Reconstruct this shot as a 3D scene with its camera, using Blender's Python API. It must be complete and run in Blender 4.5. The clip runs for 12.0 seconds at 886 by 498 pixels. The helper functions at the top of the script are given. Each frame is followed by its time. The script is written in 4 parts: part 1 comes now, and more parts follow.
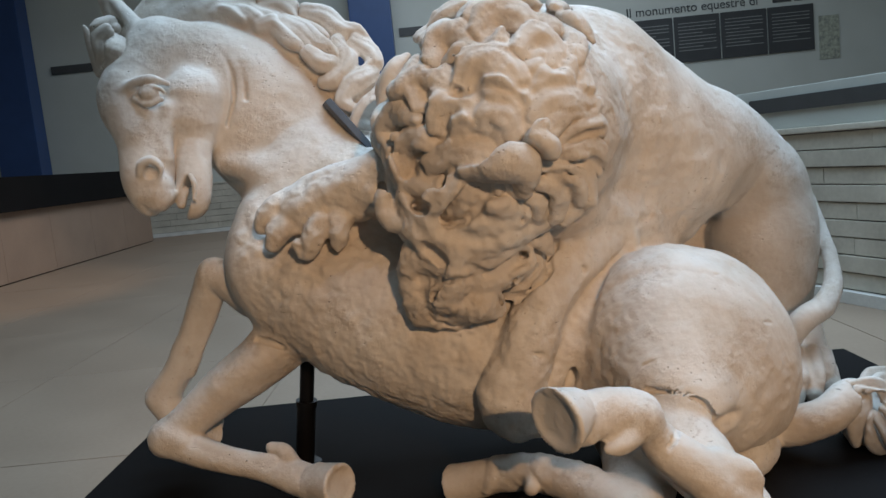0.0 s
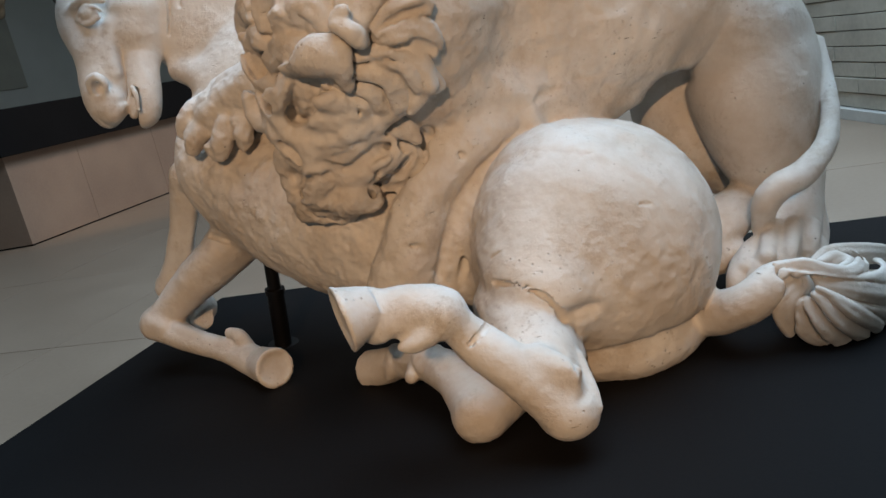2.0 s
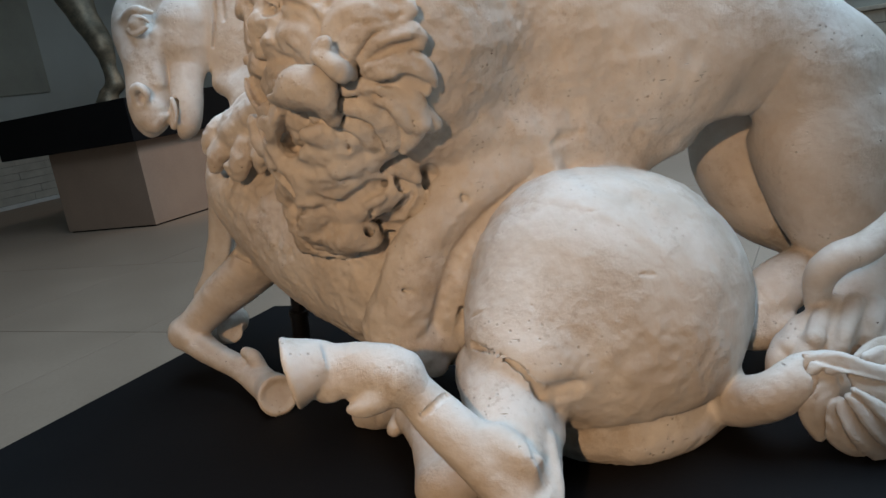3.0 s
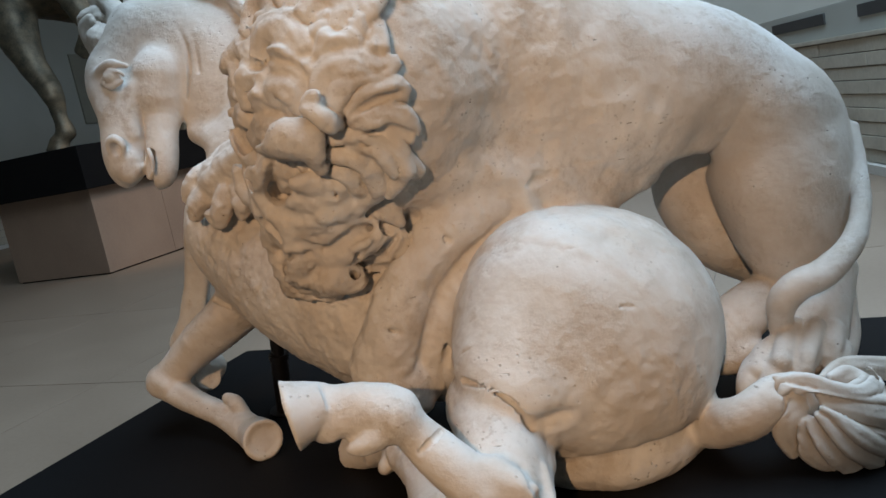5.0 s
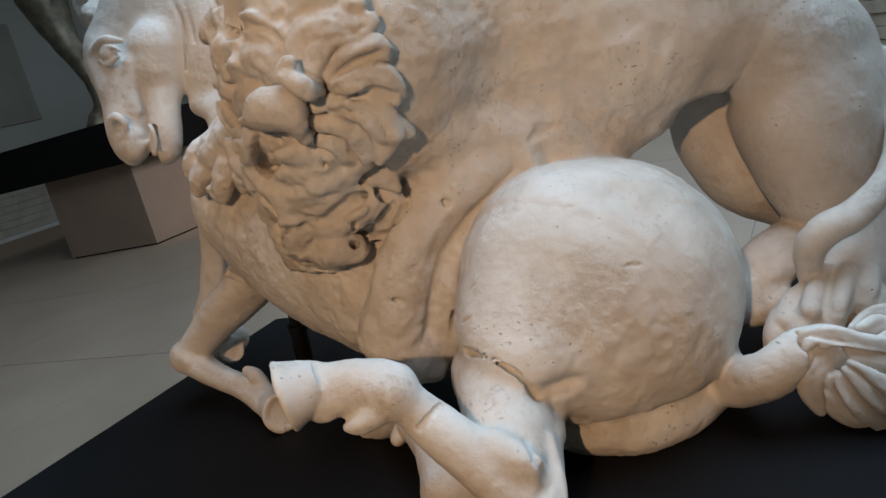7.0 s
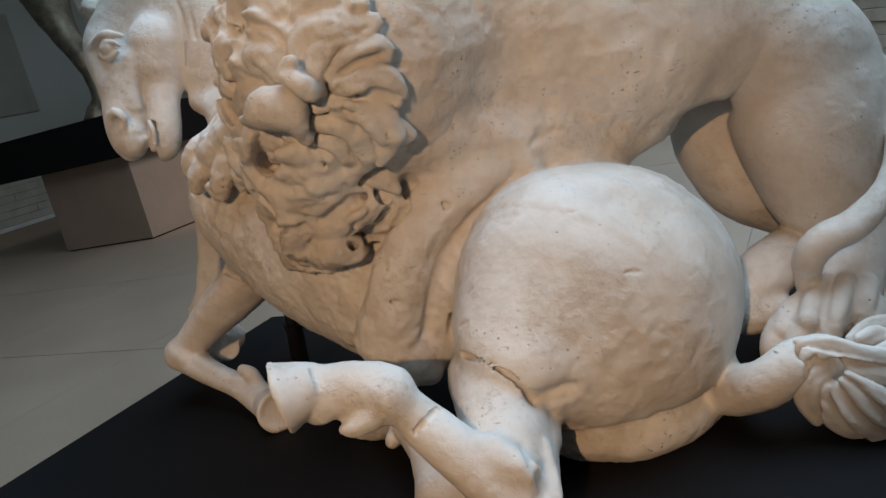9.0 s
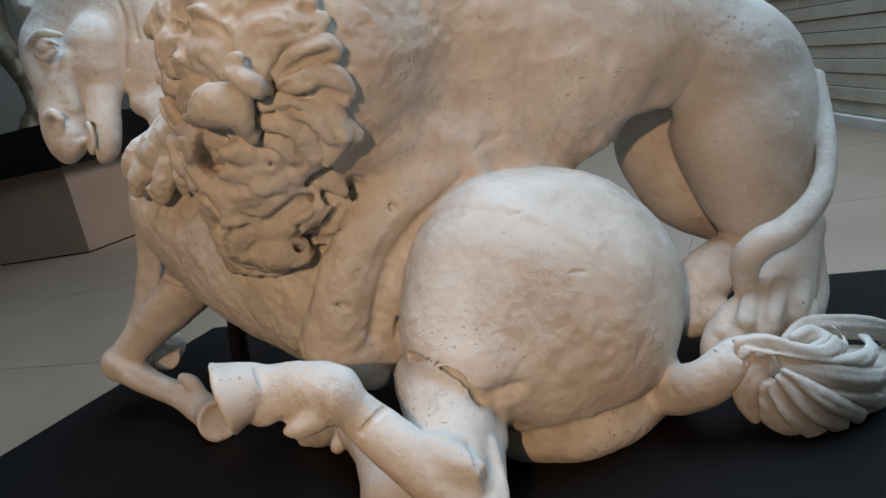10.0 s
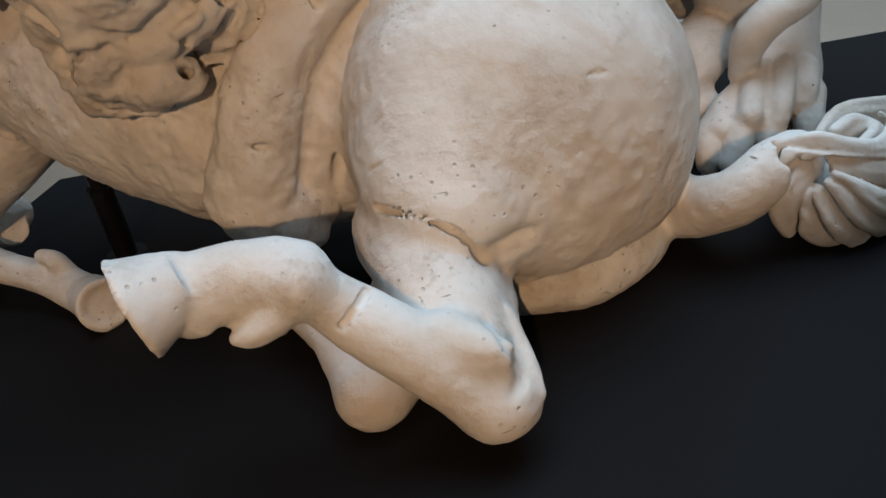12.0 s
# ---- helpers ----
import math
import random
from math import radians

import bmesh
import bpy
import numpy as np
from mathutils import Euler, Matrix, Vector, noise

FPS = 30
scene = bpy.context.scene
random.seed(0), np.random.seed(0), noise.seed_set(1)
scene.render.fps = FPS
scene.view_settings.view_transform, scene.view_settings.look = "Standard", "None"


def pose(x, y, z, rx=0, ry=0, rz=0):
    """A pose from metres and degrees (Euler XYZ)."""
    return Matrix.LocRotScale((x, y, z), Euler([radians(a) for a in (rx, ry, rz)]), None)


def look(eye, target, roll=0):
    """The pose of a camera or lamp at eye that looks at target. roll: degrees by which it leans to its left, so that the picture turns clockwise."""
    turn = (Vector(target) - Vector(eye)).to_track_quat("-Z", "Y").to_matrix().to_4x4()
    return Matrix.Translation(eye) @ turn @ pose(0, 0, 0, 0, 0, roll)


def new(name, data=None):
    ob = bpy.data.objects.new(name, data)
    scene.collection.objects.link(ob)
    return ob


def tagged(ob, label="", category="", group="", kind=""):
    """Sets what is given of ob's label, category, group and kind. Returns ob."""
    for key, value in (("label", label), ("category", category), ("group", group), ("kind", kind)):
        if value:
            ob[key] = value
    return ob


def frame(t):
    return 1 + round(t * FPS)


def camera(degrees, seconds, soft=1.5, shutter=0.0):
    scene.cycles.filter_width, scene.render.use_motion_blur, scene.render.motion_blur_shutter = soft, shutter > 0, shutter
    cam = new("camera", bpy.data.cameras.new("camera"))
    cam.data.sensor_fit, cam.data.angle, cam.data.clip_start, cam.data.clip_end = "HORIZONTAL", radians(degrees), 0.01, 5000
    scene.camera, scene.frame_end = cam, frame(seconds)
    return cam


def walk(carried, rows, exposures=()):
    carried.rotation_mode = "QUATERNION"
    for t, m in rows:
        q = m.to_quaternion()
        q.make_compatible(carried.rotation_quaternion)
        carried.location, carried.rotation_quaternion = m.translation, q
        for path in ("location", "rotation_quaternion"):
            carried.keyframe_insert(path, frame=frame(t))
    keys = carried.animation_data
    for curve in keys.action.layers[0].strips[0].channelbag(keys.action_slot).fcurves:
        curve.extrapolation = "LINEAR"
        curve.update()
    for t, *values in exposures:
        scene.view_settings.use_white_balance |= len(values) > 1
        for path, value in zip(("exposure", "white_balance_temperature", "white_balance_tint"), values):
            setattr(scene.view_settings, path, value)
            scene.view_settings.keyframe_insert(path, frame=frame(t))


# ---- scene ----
cam = camera(59.4, 12.0)
PATH = [
    (0, (-0.012, -0.114, 1.353), (-0.029, 1.871, 1.113), -5.8),
    (0.5, (0.211, -0.154, 1.333), (-0.023, 1.82, 1.105), -6.5),
    (1, (0.423, -0.198, 1.297), (0.142, 1.735, 0.868), -8.3),
    (1.5, (0.735, -0.131, 1.275), (0.207, 1.749, 0.844), -8.0),
    (2, (0.897, 0.055, 1.277), (0.261, 1.887, 0.789), -12.4),
    (2.5, (0.996, 0.264, 1.29), (0.319, 2.092, 0.842), -11.7),
    (3, (1.145, 0.33, 1.294), (0.212, 2.047, 0.867), -9.6),
    (3.5, (1.201, 0.369, 1.303), (0.305, 2.115, 0.916), -10.1),
    (5.5, (1.097, 0.217, 1.33), (0.279, 2.007, 0.975), -10.7),
    (6, (1.143, 0.287, 1.327), (0.226, 2.021, 0.939), -12.2),
    (6.5, (1.173, 0.332, 1.327), (0.242, 2.053, 0.916), -13.7),
    (7, (1.186, 0.366, 1.319), (0.238, 2.069, 0.87), -14.9),
    (9, (1.179, 0.37, 1.328), (0.24, 2.076, 0.874), -13.8),
    (9.5, (1.183, 0.373, 1.307), (0.308, 2.118, 0.871), -13.4),
    (10, (1.171, 0.359, 1.293), (0.362, 2.134, 0.852), -12.6),
    (10.5, (1.16, 0.355, 1.268), (0.3, 2.075, 0.72), -11.2),
    (11, (1.066, 0.475, 1.248), (0.276, 2.087, 0.368), -12.0),
    (11.5, (0.879, 0.646, 1.23), (0.427, 2.341, 0.269), -14.1),
    (12, (0.823, 0.696, 1.25), (0.31, 2.361, 0.268), -16.1),
]
EXPOSURES = [(0.0, 0.0), (2.5, 0.05), (3.0, -0.12), (5.5, -0.02), (6.5, -0.12), (9.0, -0.1), (10.0, -0.12), (10.5, -0.25), (11.0, -0.42), (11.5, -0.08), (12.0, -0.1)]
walk(cam, [(t, look(eye, target, roll)) for t, eye, target, roll in PATH], EXPOSURES)

# ---- world, lights ----
world = bpy.data.worlds.new("world")
scene.world = world
world.use_nodes = True
wn = world.node_tree
sky = wn.nodes.new("ShaderNodeTexSky")
sky.sky_type = "NISHITA"
sky.sun_disc = False
sky.sun_elevation, sky.sun_rotation = radians(35), radians(120)
wn.nodes["Background"].inputs["Strength"].default_value = 0.08
wn.links.new(sky.outputs["Color"], wn.nodes["Background"].inputs["Color"])


def lamp(name, kind, m, energy, colour, **props):
    data = bpy.data.lights.new(name, kind)
    data.energy, data.color = energy, colour
    for key, value in props.items():
        if key == "size":
            data.size = value
        elif key == "size_y":
            data.shape, data.size_y = "RECTANGLE", value
        elif key == "radius":
            data.shadow_soft_size = value
        elif key == "spread":
            data.spot_size, data.spot_blend = radians(value), 0.6
    ob = new(name, data)
    ob.matrix_world = m
    return ob


# cool daylight from the glazed roof, warm museum spotlights on the track
lamp("roof_daylight", "AREA", pose(2.1, 3.6, 7.9), 840, (0.57, 0.79, 1.0), size=7.0, size_y=7.0)
lamp("roof_daylight_north", "AREA", pose(1.5, 14.0, 7.9), 420, (0.74, 0.88, 1.0), size=9.0, size_y=5.0)
lamp("track_spot", "SPOT", look((1.4, -3.3, 3.0), (0.08, 2.0, 0.95)), 600, (1.0, 0.625, 0.345), radius=0.05, spread=26)
lamp("track_spot_plinth", "SPOT", look((-2.0, 8.5, 6.5), (-7.3, 10.5, 0.5)), 420, (1.0, 0.66, 0.38), radius=0.08, spread=50)
scene.view_settings.exposure = 0.0


# ---- materials ----
def material(name, colour, rough=0.6, metal=0.0, colour2=None, scale=6.0, grain=60.0, bump=0.15, dist=0.004, detail=6.0, spec=0.5):
    """Two-scale noise over colour and relief, in metres."""
    mat = bpy.data.materials.new(name)
    mat.use_nodes = True
    nt = mat.node_tree
    n, l = nt.nodes, nt.links
    bsdf = n["Principled BSDF"]
    tex = n.new("ShaderNodeTexCoord")
    big, fine = n.new("ShaderNodeTexNoise"), n.new("ShaderNodeTexNoise")
    big.inputs["Scale"].default_value, big.inputs["Detail"].default_value = scale, detail
    fine.inputs["Scale"].default_value, fine.inputs["Detail"].default_value = grain, 8.0
    ramp = n.new("ShaderNodeValToRGB")
    c2 = colour2 or tuple(c * 0.78 for c in colour)
    ramp.color_ramp.elements[0].color, ramp.color_ramp.elements[1].color = (*c2, 1), (*colour, 1)
    ramp.color_ramp.elements[0].position, ramp.color_ramp.elements[1].position = 0.32, 0.62
    mix = n.new("ShaderNodeMath")
    mix.operation = "MULTIPLY_ADD"
    mix.inputs[1].default_value = 0.3
    l.new(tex.outputs["Object"], big.inputs["Vector"]), l.new(tex.outputs["Object"], fine.inputs["Vector"])
    l.new(fine.outputs["Fac"], mix.inputs[0])
    scaled = n.new("ShaderNodeMath")
    scaled.operation = "MULTIPLY_ADD"
    scaled.inputs[1].default_value, scaled.inputs[2].default_value = 0.7, 0.0
    l.new(big.outputs["Fac"], scaled.inputs[0]), l.new(scaled.outputs[0], mix.inputs[2])
    l.new(mix.outputs[0], ramp.inputs["Fac"]), l.new(ramp.outputs["Color"], bsdf.inputs["Base Color"])
    rr = n.new("ShaderNodeMapRange")
    rr.inputs["To Min"].default_value, rr.inputs["To Max"].default_value = max(rough - 0.12, 0.02), min(rough + 0.12, 1.0)
    l.new(big.outputs["Fac"], rr.inputs["Value"]), l.new(rr.outputs[0], bsdf.inputs["Roughness"])
    bsdf.inputs["Metallic"].default_value = metal
    bsdf.inputs["Specular IOR Level"].default_value = spec
    bp = n.new("ShaderNodeBump")
    bp.inputs["Strength"].default_value, bp.inputs["Distance"].default_value = bump, dist
    l.new(fine.outputs["Fac"], bp.inputs["Height"]), l.new(bp.outputs["Normal"], bsdf.inputs["Normal"])
    return mat


def statue_material():
    """Weathered marble: warm grey-white, clouded brown stains, worn rough patches, pits and short scratches."""
    mat = bpy.data.materials.new("weathered_marble")
    mat.use_nodes = True
    n, l = mat.node_tree.nodes, mat.node_tree.links
    bsdf = n["Principled BSDF"]
    bsdf.inputs["Specular IOR Level"].default_value = 0.25
    where = n.new("ShaderNodeTexCoord").outputs["Object"]

    def noise(scale, detail=6.0, rough=0.55, vector=where):
        t = n.new("ShaderNodeTexNoise")
        t.inputs["Scale"].default_value, t.inputs["Detail"].default_value, t.inputs["Roughness"].default_value = scale, detail, rough
        l.new(vector, t.inputs["Vector"])
        return t.outputs["Fac"]

    def span(value, a, b, lo=0.0, hi=1.0):
        t = n.new("ShaderNodeMapRange")
        t.interpolation_type = "SMOOTHSTEP"
        for key, v in (("From Min", a), ("From Max", b), ("To Min", lo), ("To Max", hi)):
            t.inputs[key].default_value = v
        l.new(value, t.inputs["Value"])
        return t.outputs[0]

    def times(a, b):
        t = n.new("ShaderNodeMath")
        t.operation = "MULTIPLY"
        l.new(a, t.inputs[0]), l.new(b, t.inputs[1])
        return t.outputs[0]

    def blend(fac, under, over):
        t = n.new("ShaderNodeMix")
        t.data_type = "RGBA"
        l.new(fac, t.inputs["Factor"])
        if isinstance(under, tuple):
            t.inputs["A"].default_value = (*under, 1)
        else:
            l.new(under, t.inputs["A"])
        t.inputs["B"].default_value = (*over, 1)
        return t.outputs["Result"]

    def cells(scale, stretch):
        m = n.new("ShaderNodeMapping")
        m.inputs["Scale"].default_value = stretch
        m.inputs["Rotation"].default_value = (0.3, 0.5, 0.2)
        t = n.new("ShaderNodeTexVoronoi")
        t.inputs["Scale"].default_value = scale
        l.new(where, m.inputs["Vector"]), l.new(m.outputs[0], t.inputs["Vector"])
        return t.outputs["Distance"]

    rough_patch = span(noise(4.5, 4.0), 0.46, 0.60)
    cloud = span(noise(3.0, 8.0, 0.65), 0.36, 0.66)
    fleck = span(noise(75.0, 4.0), 0.52, 0.70)
    pits = times(span(cells(58.0, (1, 1, 1)), 0.10, 0.22, 1.0, 0.0), span(noise(6.0, 3.0), 0.52, 0.66))
    holes = times(span(cells(19.0, (1, 1, 1.5)), 0.035, 0.075, 1.0, 0.0), span(noise(2.6, 2.0), 0.54, 0.64))
    scratch = times(span(cells(9.0, (1, 1.4, 8.0)), 0.05, 0.11, 1.0, 0.0), span(noise(6.0, 3.0), 0.54, 0.62))
    colour = blend(cloud, (0.60, 0.54, 0.475), (0.76, 0.735, 0.70))
    colour = blend(times(rough_patch, span(noise(14.0, 8.0, 0.7), 0.46, 0.68, 0.0, 0.6)), colour, (0.50, 0.42, 0.335))
    colour = blend(times(fleck, span(noise(9.0), 0.45, 0.7, 0.0, 0.45)), colour, (0.45, 0.39, 0.33))
    colour = blend(times(pits, span(noise(30.0), 0.4, 0.6, 0.05, 0.5)), colour, (0.34, 0.285, 0.24))
    colour = blend(holes, colour, (0.21, 0.175, 0.145))
    colour = blend(times(scratch, span(noise(40.0), 0.42, 0.58, 0.1, 0.8)), colour, (0.27, 0.23, 0.19))
    l.new(colour, bsdf.inputs["Base Color"])
    l.new(span(rough_patch, 0.0, 1.0, 0.62, 0.85), bsdf.inputs["Roughness"])
    last = None
    for height, strength, dist in ((noise(22.0, 7.0, 0.6), 0.42, 0.010), (noise(95.0, 5.0, 0.6), 0.20, 0.003), (times(noise(60.0, 6.0, 0.7), rough_patch), 0.6, 0.008),
                                   (pits, -0.7, 0.004), (holes, -0.6, 0.005), (scratch, -0.7, 0.004)):
        b = n.new("ShaderNodeBump")
        b.invert = strength < 0
        b.inputs["Strength"].default_value, b.inputs["Distance"].default_value = abs(strength), dist
        l.new(height, b.inputs["Height"])
        if last:
            l.new(last, b.inputs["Normal"])
        last = b.outputs["Normal"]
    l.new(last, bsdf.inputs["Normal"])
    return mat


MARBLE = statue_material()
SLAB = material("black_painted_board", (0.0115, 0.0108, 0.0112), rough=0.62, colour2=(0.008, 0.0075, 0.0078), scale=2.0, grain=90, bump=0.08, spec=0.05)
STEEL = material("black_steel", (0.012, 0.012, 0.014), rough=0.42, metal=0.6, scale=8, grain=120, bump=0.05)
IRON = material("dull_iron", (0.10, 0.11, 0.13), rough=0.55, metal=0.3, scale=10, grain=80, bump=0.1)
FLOOR = material("pale_stone_floor", (0.33, 0.245, 0.18), rough=0.5, colour2=(0.275, 0.20, 0.145), scale=1.3, grain=35, bump=0.05)
JOINT = material("floor_joint", (0.30, 0.25, 0.21), rough=0.8, scale=9)
PLASTER = material("grey_white_plaster", (0.52, 0.53, 0.49), rough=0.85, colour2=(0.46, 0.47, 0.43), scale=0.8, grain=70, bump=0.06)
TRAVERTINE = material("travertine", (0.60, 0.55, 0.46), rough=0.75, colour2=(0.43, 0.39, 0.32), scale=2.6, grain=28, bump=0.35, dist=0.01)
PLINTH = material("plinth_stone", (0.34, 0.235, 0.17), rough=0.6, colour2=(0.28, 0.19, 0.14), scale=1.8, grain=30, bump=0.1)
BLUE = material("blue_painted_steel", (0.035, 0.075, 0.20), rough=0.45, colour2=(0.028, 0.06, 0.16), scale=2.0, grain=80, bump=0.03)
BRONZE = material("patinated_bronze", (0.24, 0.20, 0.14), rough=0.5, metal=0.55, colour2=(0.07, 0.075, 0.06), scale=7, grain=45, bump=0.3)
PANEL = material("dark_panel", (0.05, 0.05, 0.052), rough=0.5, colour2=(0.04, 0.04, 0.042), scale=3, bump=0.02)
PRINT = material("printed_grey", (0.25, 0.26, 0.25), rough=0.6, scale=9)
PAPER = material("printed_paper", (0.45, 0.46, 0.36), rough=0.6, colour2=(0.16, 0.17, 0.16), scale=14, bump=0.0)
VENT = material("vent_shadow_gap", (0.07, 0.07, 0.07), rough=0.6, scale=6)
STONE_PANEL = material("grey_beige_panel", (0.36, 0.35, 0.29), rough=0.7, colour2=(0.29, 0.28, 0.235), scale=1.5, grain=40, bump=0.1)
WHITE = material("white_marble_trim", (0.74, 0.72, 0.67), rough=0.6, scale=3)
CEIL = material("white_ceiling", (0.72, 0.72, 0.70), rough=0.9, scale=1.0)


# ---- mesh helpers ----
def mesh_object(name, bm, mat, parent=None, bevel=0.0):
    if bevel:
        bmesh.ops.bevel(bm, geom=list(bm.edges), offset=bevel, segments=2, affect="EDGES", profile=0.7)
    me = bpy.data.meshes.new(name)
    bm.to_mesh(me)
    bm.free()
    me.materials.append(mat)
    ob = new(name, me)
    if parent is not None:
        ob.parent = parent
    return ob


def part(name, bm, mat, parent, label="", bevel=0.0):
    ob = mesh_object(name, bm, mat, parent, bevel)
    if label:
        tagged(ob, label)
    return ob


def box(bm, lo, hi):
    m = Matrix.LocRotScale([(a + b) / 2 for a, b in zip(lo, hi)], None, [b - a for a, b in zip(lo, hi)])
    bmesh.ops.create_cube(bm, size=1.0, matrix=m)
    return bm


def boxes(*pairs):
    bm = bmesh.new()
    for lo, hi in pairs:
        box(bm, lo, hi)
    return bm


def holder(name, place=(0, 0, 0), turn=0.0):
    ob = new(name)
    ob.matrix_world = pose(*place, 0, 0, turn)
    return ob


def lattice_noise(p, size):
    """Smooth noise of about -1 to 1 at the points p, with lumps of that size in metres."""
    q = p / size
    i = np.floor(q).astype(np.int64)
    u = q - i
    u = u * u * (3 - 2 * u)
    total = np.zeros(len(p))
    for a in (0, 1):
        for b in (0, 1):
            for c in (0, 1):
                n = (i[:, 0] + a) * 374761393 + (i[:, 1] + b) * 668265263 + (i[:, 2] + c) * 2147483647 % 1274126177
                n = (n ^ (n >> 13)) * 1274126177
                r = ((n ^ (n >> 16)) & 0xFFFF) / 32767.5 - 1
                total += r * (u[:, 0] if a else 1 - u[:, 0]) * (u[:, 1] if b else 1 - u[:, 1]) * (u[:, 2] if c else 1 - u[:, 2])
    return total


# ---- clay: forms joined softly in one solid ----
class Clay:
    def __init__(self, lo, hi, h):
        self.lo, self.h = np.array(lo), h
        self.axes = [np.arange(a, b, h, dtype=np.float32) for a, b in zip(lo, hi)]
        self.f = np.full([len(a) for a in self.axes], 0.3, dtype=np.float32)

    def window(self, lo, hi):
        sl = []
        for i in range(3):
            a = max(int((lo[i] - self.lo[i]) / self.h) - 1, 0)
            b = min(int((hi[i] - self.lo[i]) / self.h) + 2, len(self.axes[i]))
            sl.append(slice(a, max(b, a)))
        return tuple(sl), [self.axes[i][sl[i]].reshape([-1 if j == i else 1 for j in range(3)]) for i in range(3)]

    def merge(self, sl, d, k, cut):
        a = self.f[sl]
        if cut:
            a = -a
        w = np.maximum(k - np.abs(a - d), 0) / k
        s = np.minimum(a, d) - w * w * (k / 4)
        self.f[sl] = -s if cut else s

    def ball(self, c, r, k=0.02, cut=False, turn=(0, 0, 0)):
        reach = max(r) + k + 0.03
        sl, g = self.window([v - reach for v in c], [v + reach for v in c])
        m = Euler([radians(a) for a in turn]).to_matrix().transposed()
        q = [g[i] - c[i] for i in range(3)]
        p = [m[i][0] * q[0] + m[i][1] * q[1] + m[i][2] * q[2] for i in range(3)] if any(turn) else q
        k0 = np.sqrt(sum((p[i] / r[i]) ** 2 for i in range(3)))
        k1 = np.sqrt(sum((p[i] / (r[i] * r[i])) ** 2 for i in range(3))) + 1e-6
        self.merge(sl, (k0 * (k0 - 1) / k1).astype(np.float32), k, cut)

    def limb(self, pts, k=0.02, cut=False, flat=None, deep=0.0, smooth=0):
        """A tapering limb along a smooth curve through (x, y, z, radius). flat: squeezed along a direction. deep: drawn out along y."""
        p = [np.array(q, dtype=float) for q in pts]
        smooth = smooth or (9 if max(q[3] for q in pts) > 0.08 else 4)
        if smooth > 1 and len(p) > 2:
            e = [2 * p[0] - p[1], *p, 2 * p[-1] - p[-2]]
            curve = []
            for i in range(1, len(e) - 2):
                for s in range(smooth):
                    u = s / smooth
                    curve.append(0.5 * (2 * e[i] + (e[i + 1] - e[i - 1]) * u + (2 * e[i - 1] - 5 * e[i] + 4 * e[i + 1] - e[i + 2]) * u * u
                                        + (3 * e[i] - e[i - 1] - 3 * e[i + 1] + e[i + 2]) * u ** 3))
            p = [*curve, p[-1]]
        pad = max(q[3] for q in p) + k + 0.025 + deep
        lo = [min(q[i] for q in p) - pad for i in range(3)]
        hi = [max(q[i] for q in p) + pad for i in range(3)]
        whole, _ = self.window(lo, hi)
        d = np.full([s.stop - s.start for s in whole], 0.3, dtype=np.float32)
        for a, b in zip(p, p[1:]):
            pad = max(a[3], b[3]) + k + 0.02 + deep
            sl, g = self.window([min(a[i], b[i]) - pad for i in range(3)], [max(a[i], b[i]) + pad for i in range(3)])
            q = [g[i] - np.float32(a[i]) for i in range(3)]
            ab = b[:3] - a[:3]
            t = np.clip((q[0] * ab[0] + q[1] * ab[1] + q[2] * ab[2]) / max(ab @ ab, 1e-9), 0, 1)
            v = [q[i] - t * ab[i] for i in range(3)]
            if deep:
                v[1] = np.sign(v[1]) * np.maximum(np.abs(v[1]) - deep, 0)
            sq = v[0] ** 2 + v[1] ** 2 + v[2] ** 2
            if flat:
                dot = v[0] * flat[0] + v[1] * flat[1] + v[2] * flat[2]
                sq = sq + dot ** 2 * (flat[3] ** 2 - 1)
            one = np.sqrt(sq) - (a[3] + t * (b[3] - a[3]))
            sub = tuple(slice(s.start - w.start, s.stop - w.start) for s, w in zip(sl, whole))
            d[sub] = np.minimum(d[sub], one)
        self.merge(whole, d, k, cut)

    def lock(self, pts, n=3, lift=0.0, soft=0.0, front=(0.25, -0.95, 0.15)):
        """A lock of carved hair: n ridged strands side by side along the curve, narrowing to the tip. soft: how far weather has worn the gaps shut."""
        p = [Vector(q[:3]) for q in pts]
        up = Vector(front).normalized()
        self.limb([(*(a + up * q[3] * (0.7 + 0.75 * soft)), q[3] * (1.24 - 0.18 * soft)) for a, q in zip(p, pts)], k=0.012 + 0.018 * soft, cut=True, smooth=3)
        for s in range(n):
            side = (s - (n - 1) / 2) / max(n, 1) * 1.9
            strand = []
            for i, q in enumerate(pts):
                along = (p[min(i + 1, len(p) - 1)] - p[max(i - 1, 0)]).normalized()
                across = along.cross(up).normalized()
                crown = math.sin((i + 0.6) / (len(p) + 0.2) * math.pi)
                place = p[i] + across * (side * q[3]) + up * (lift * crown + q[3] * 0.3 * (1 - abs(side)))
                wide = 1.0 if n == 1 else 0.8 if n == 2 else 0.58
                strand.append((*place, q[3] * wide * (1 + 0.18 * math.sin(i * 2.3 + s * 1.7 + q[0] * 40))))
            self.limb(strand, k=0.003 + 0.004 * soft, smooth=3)

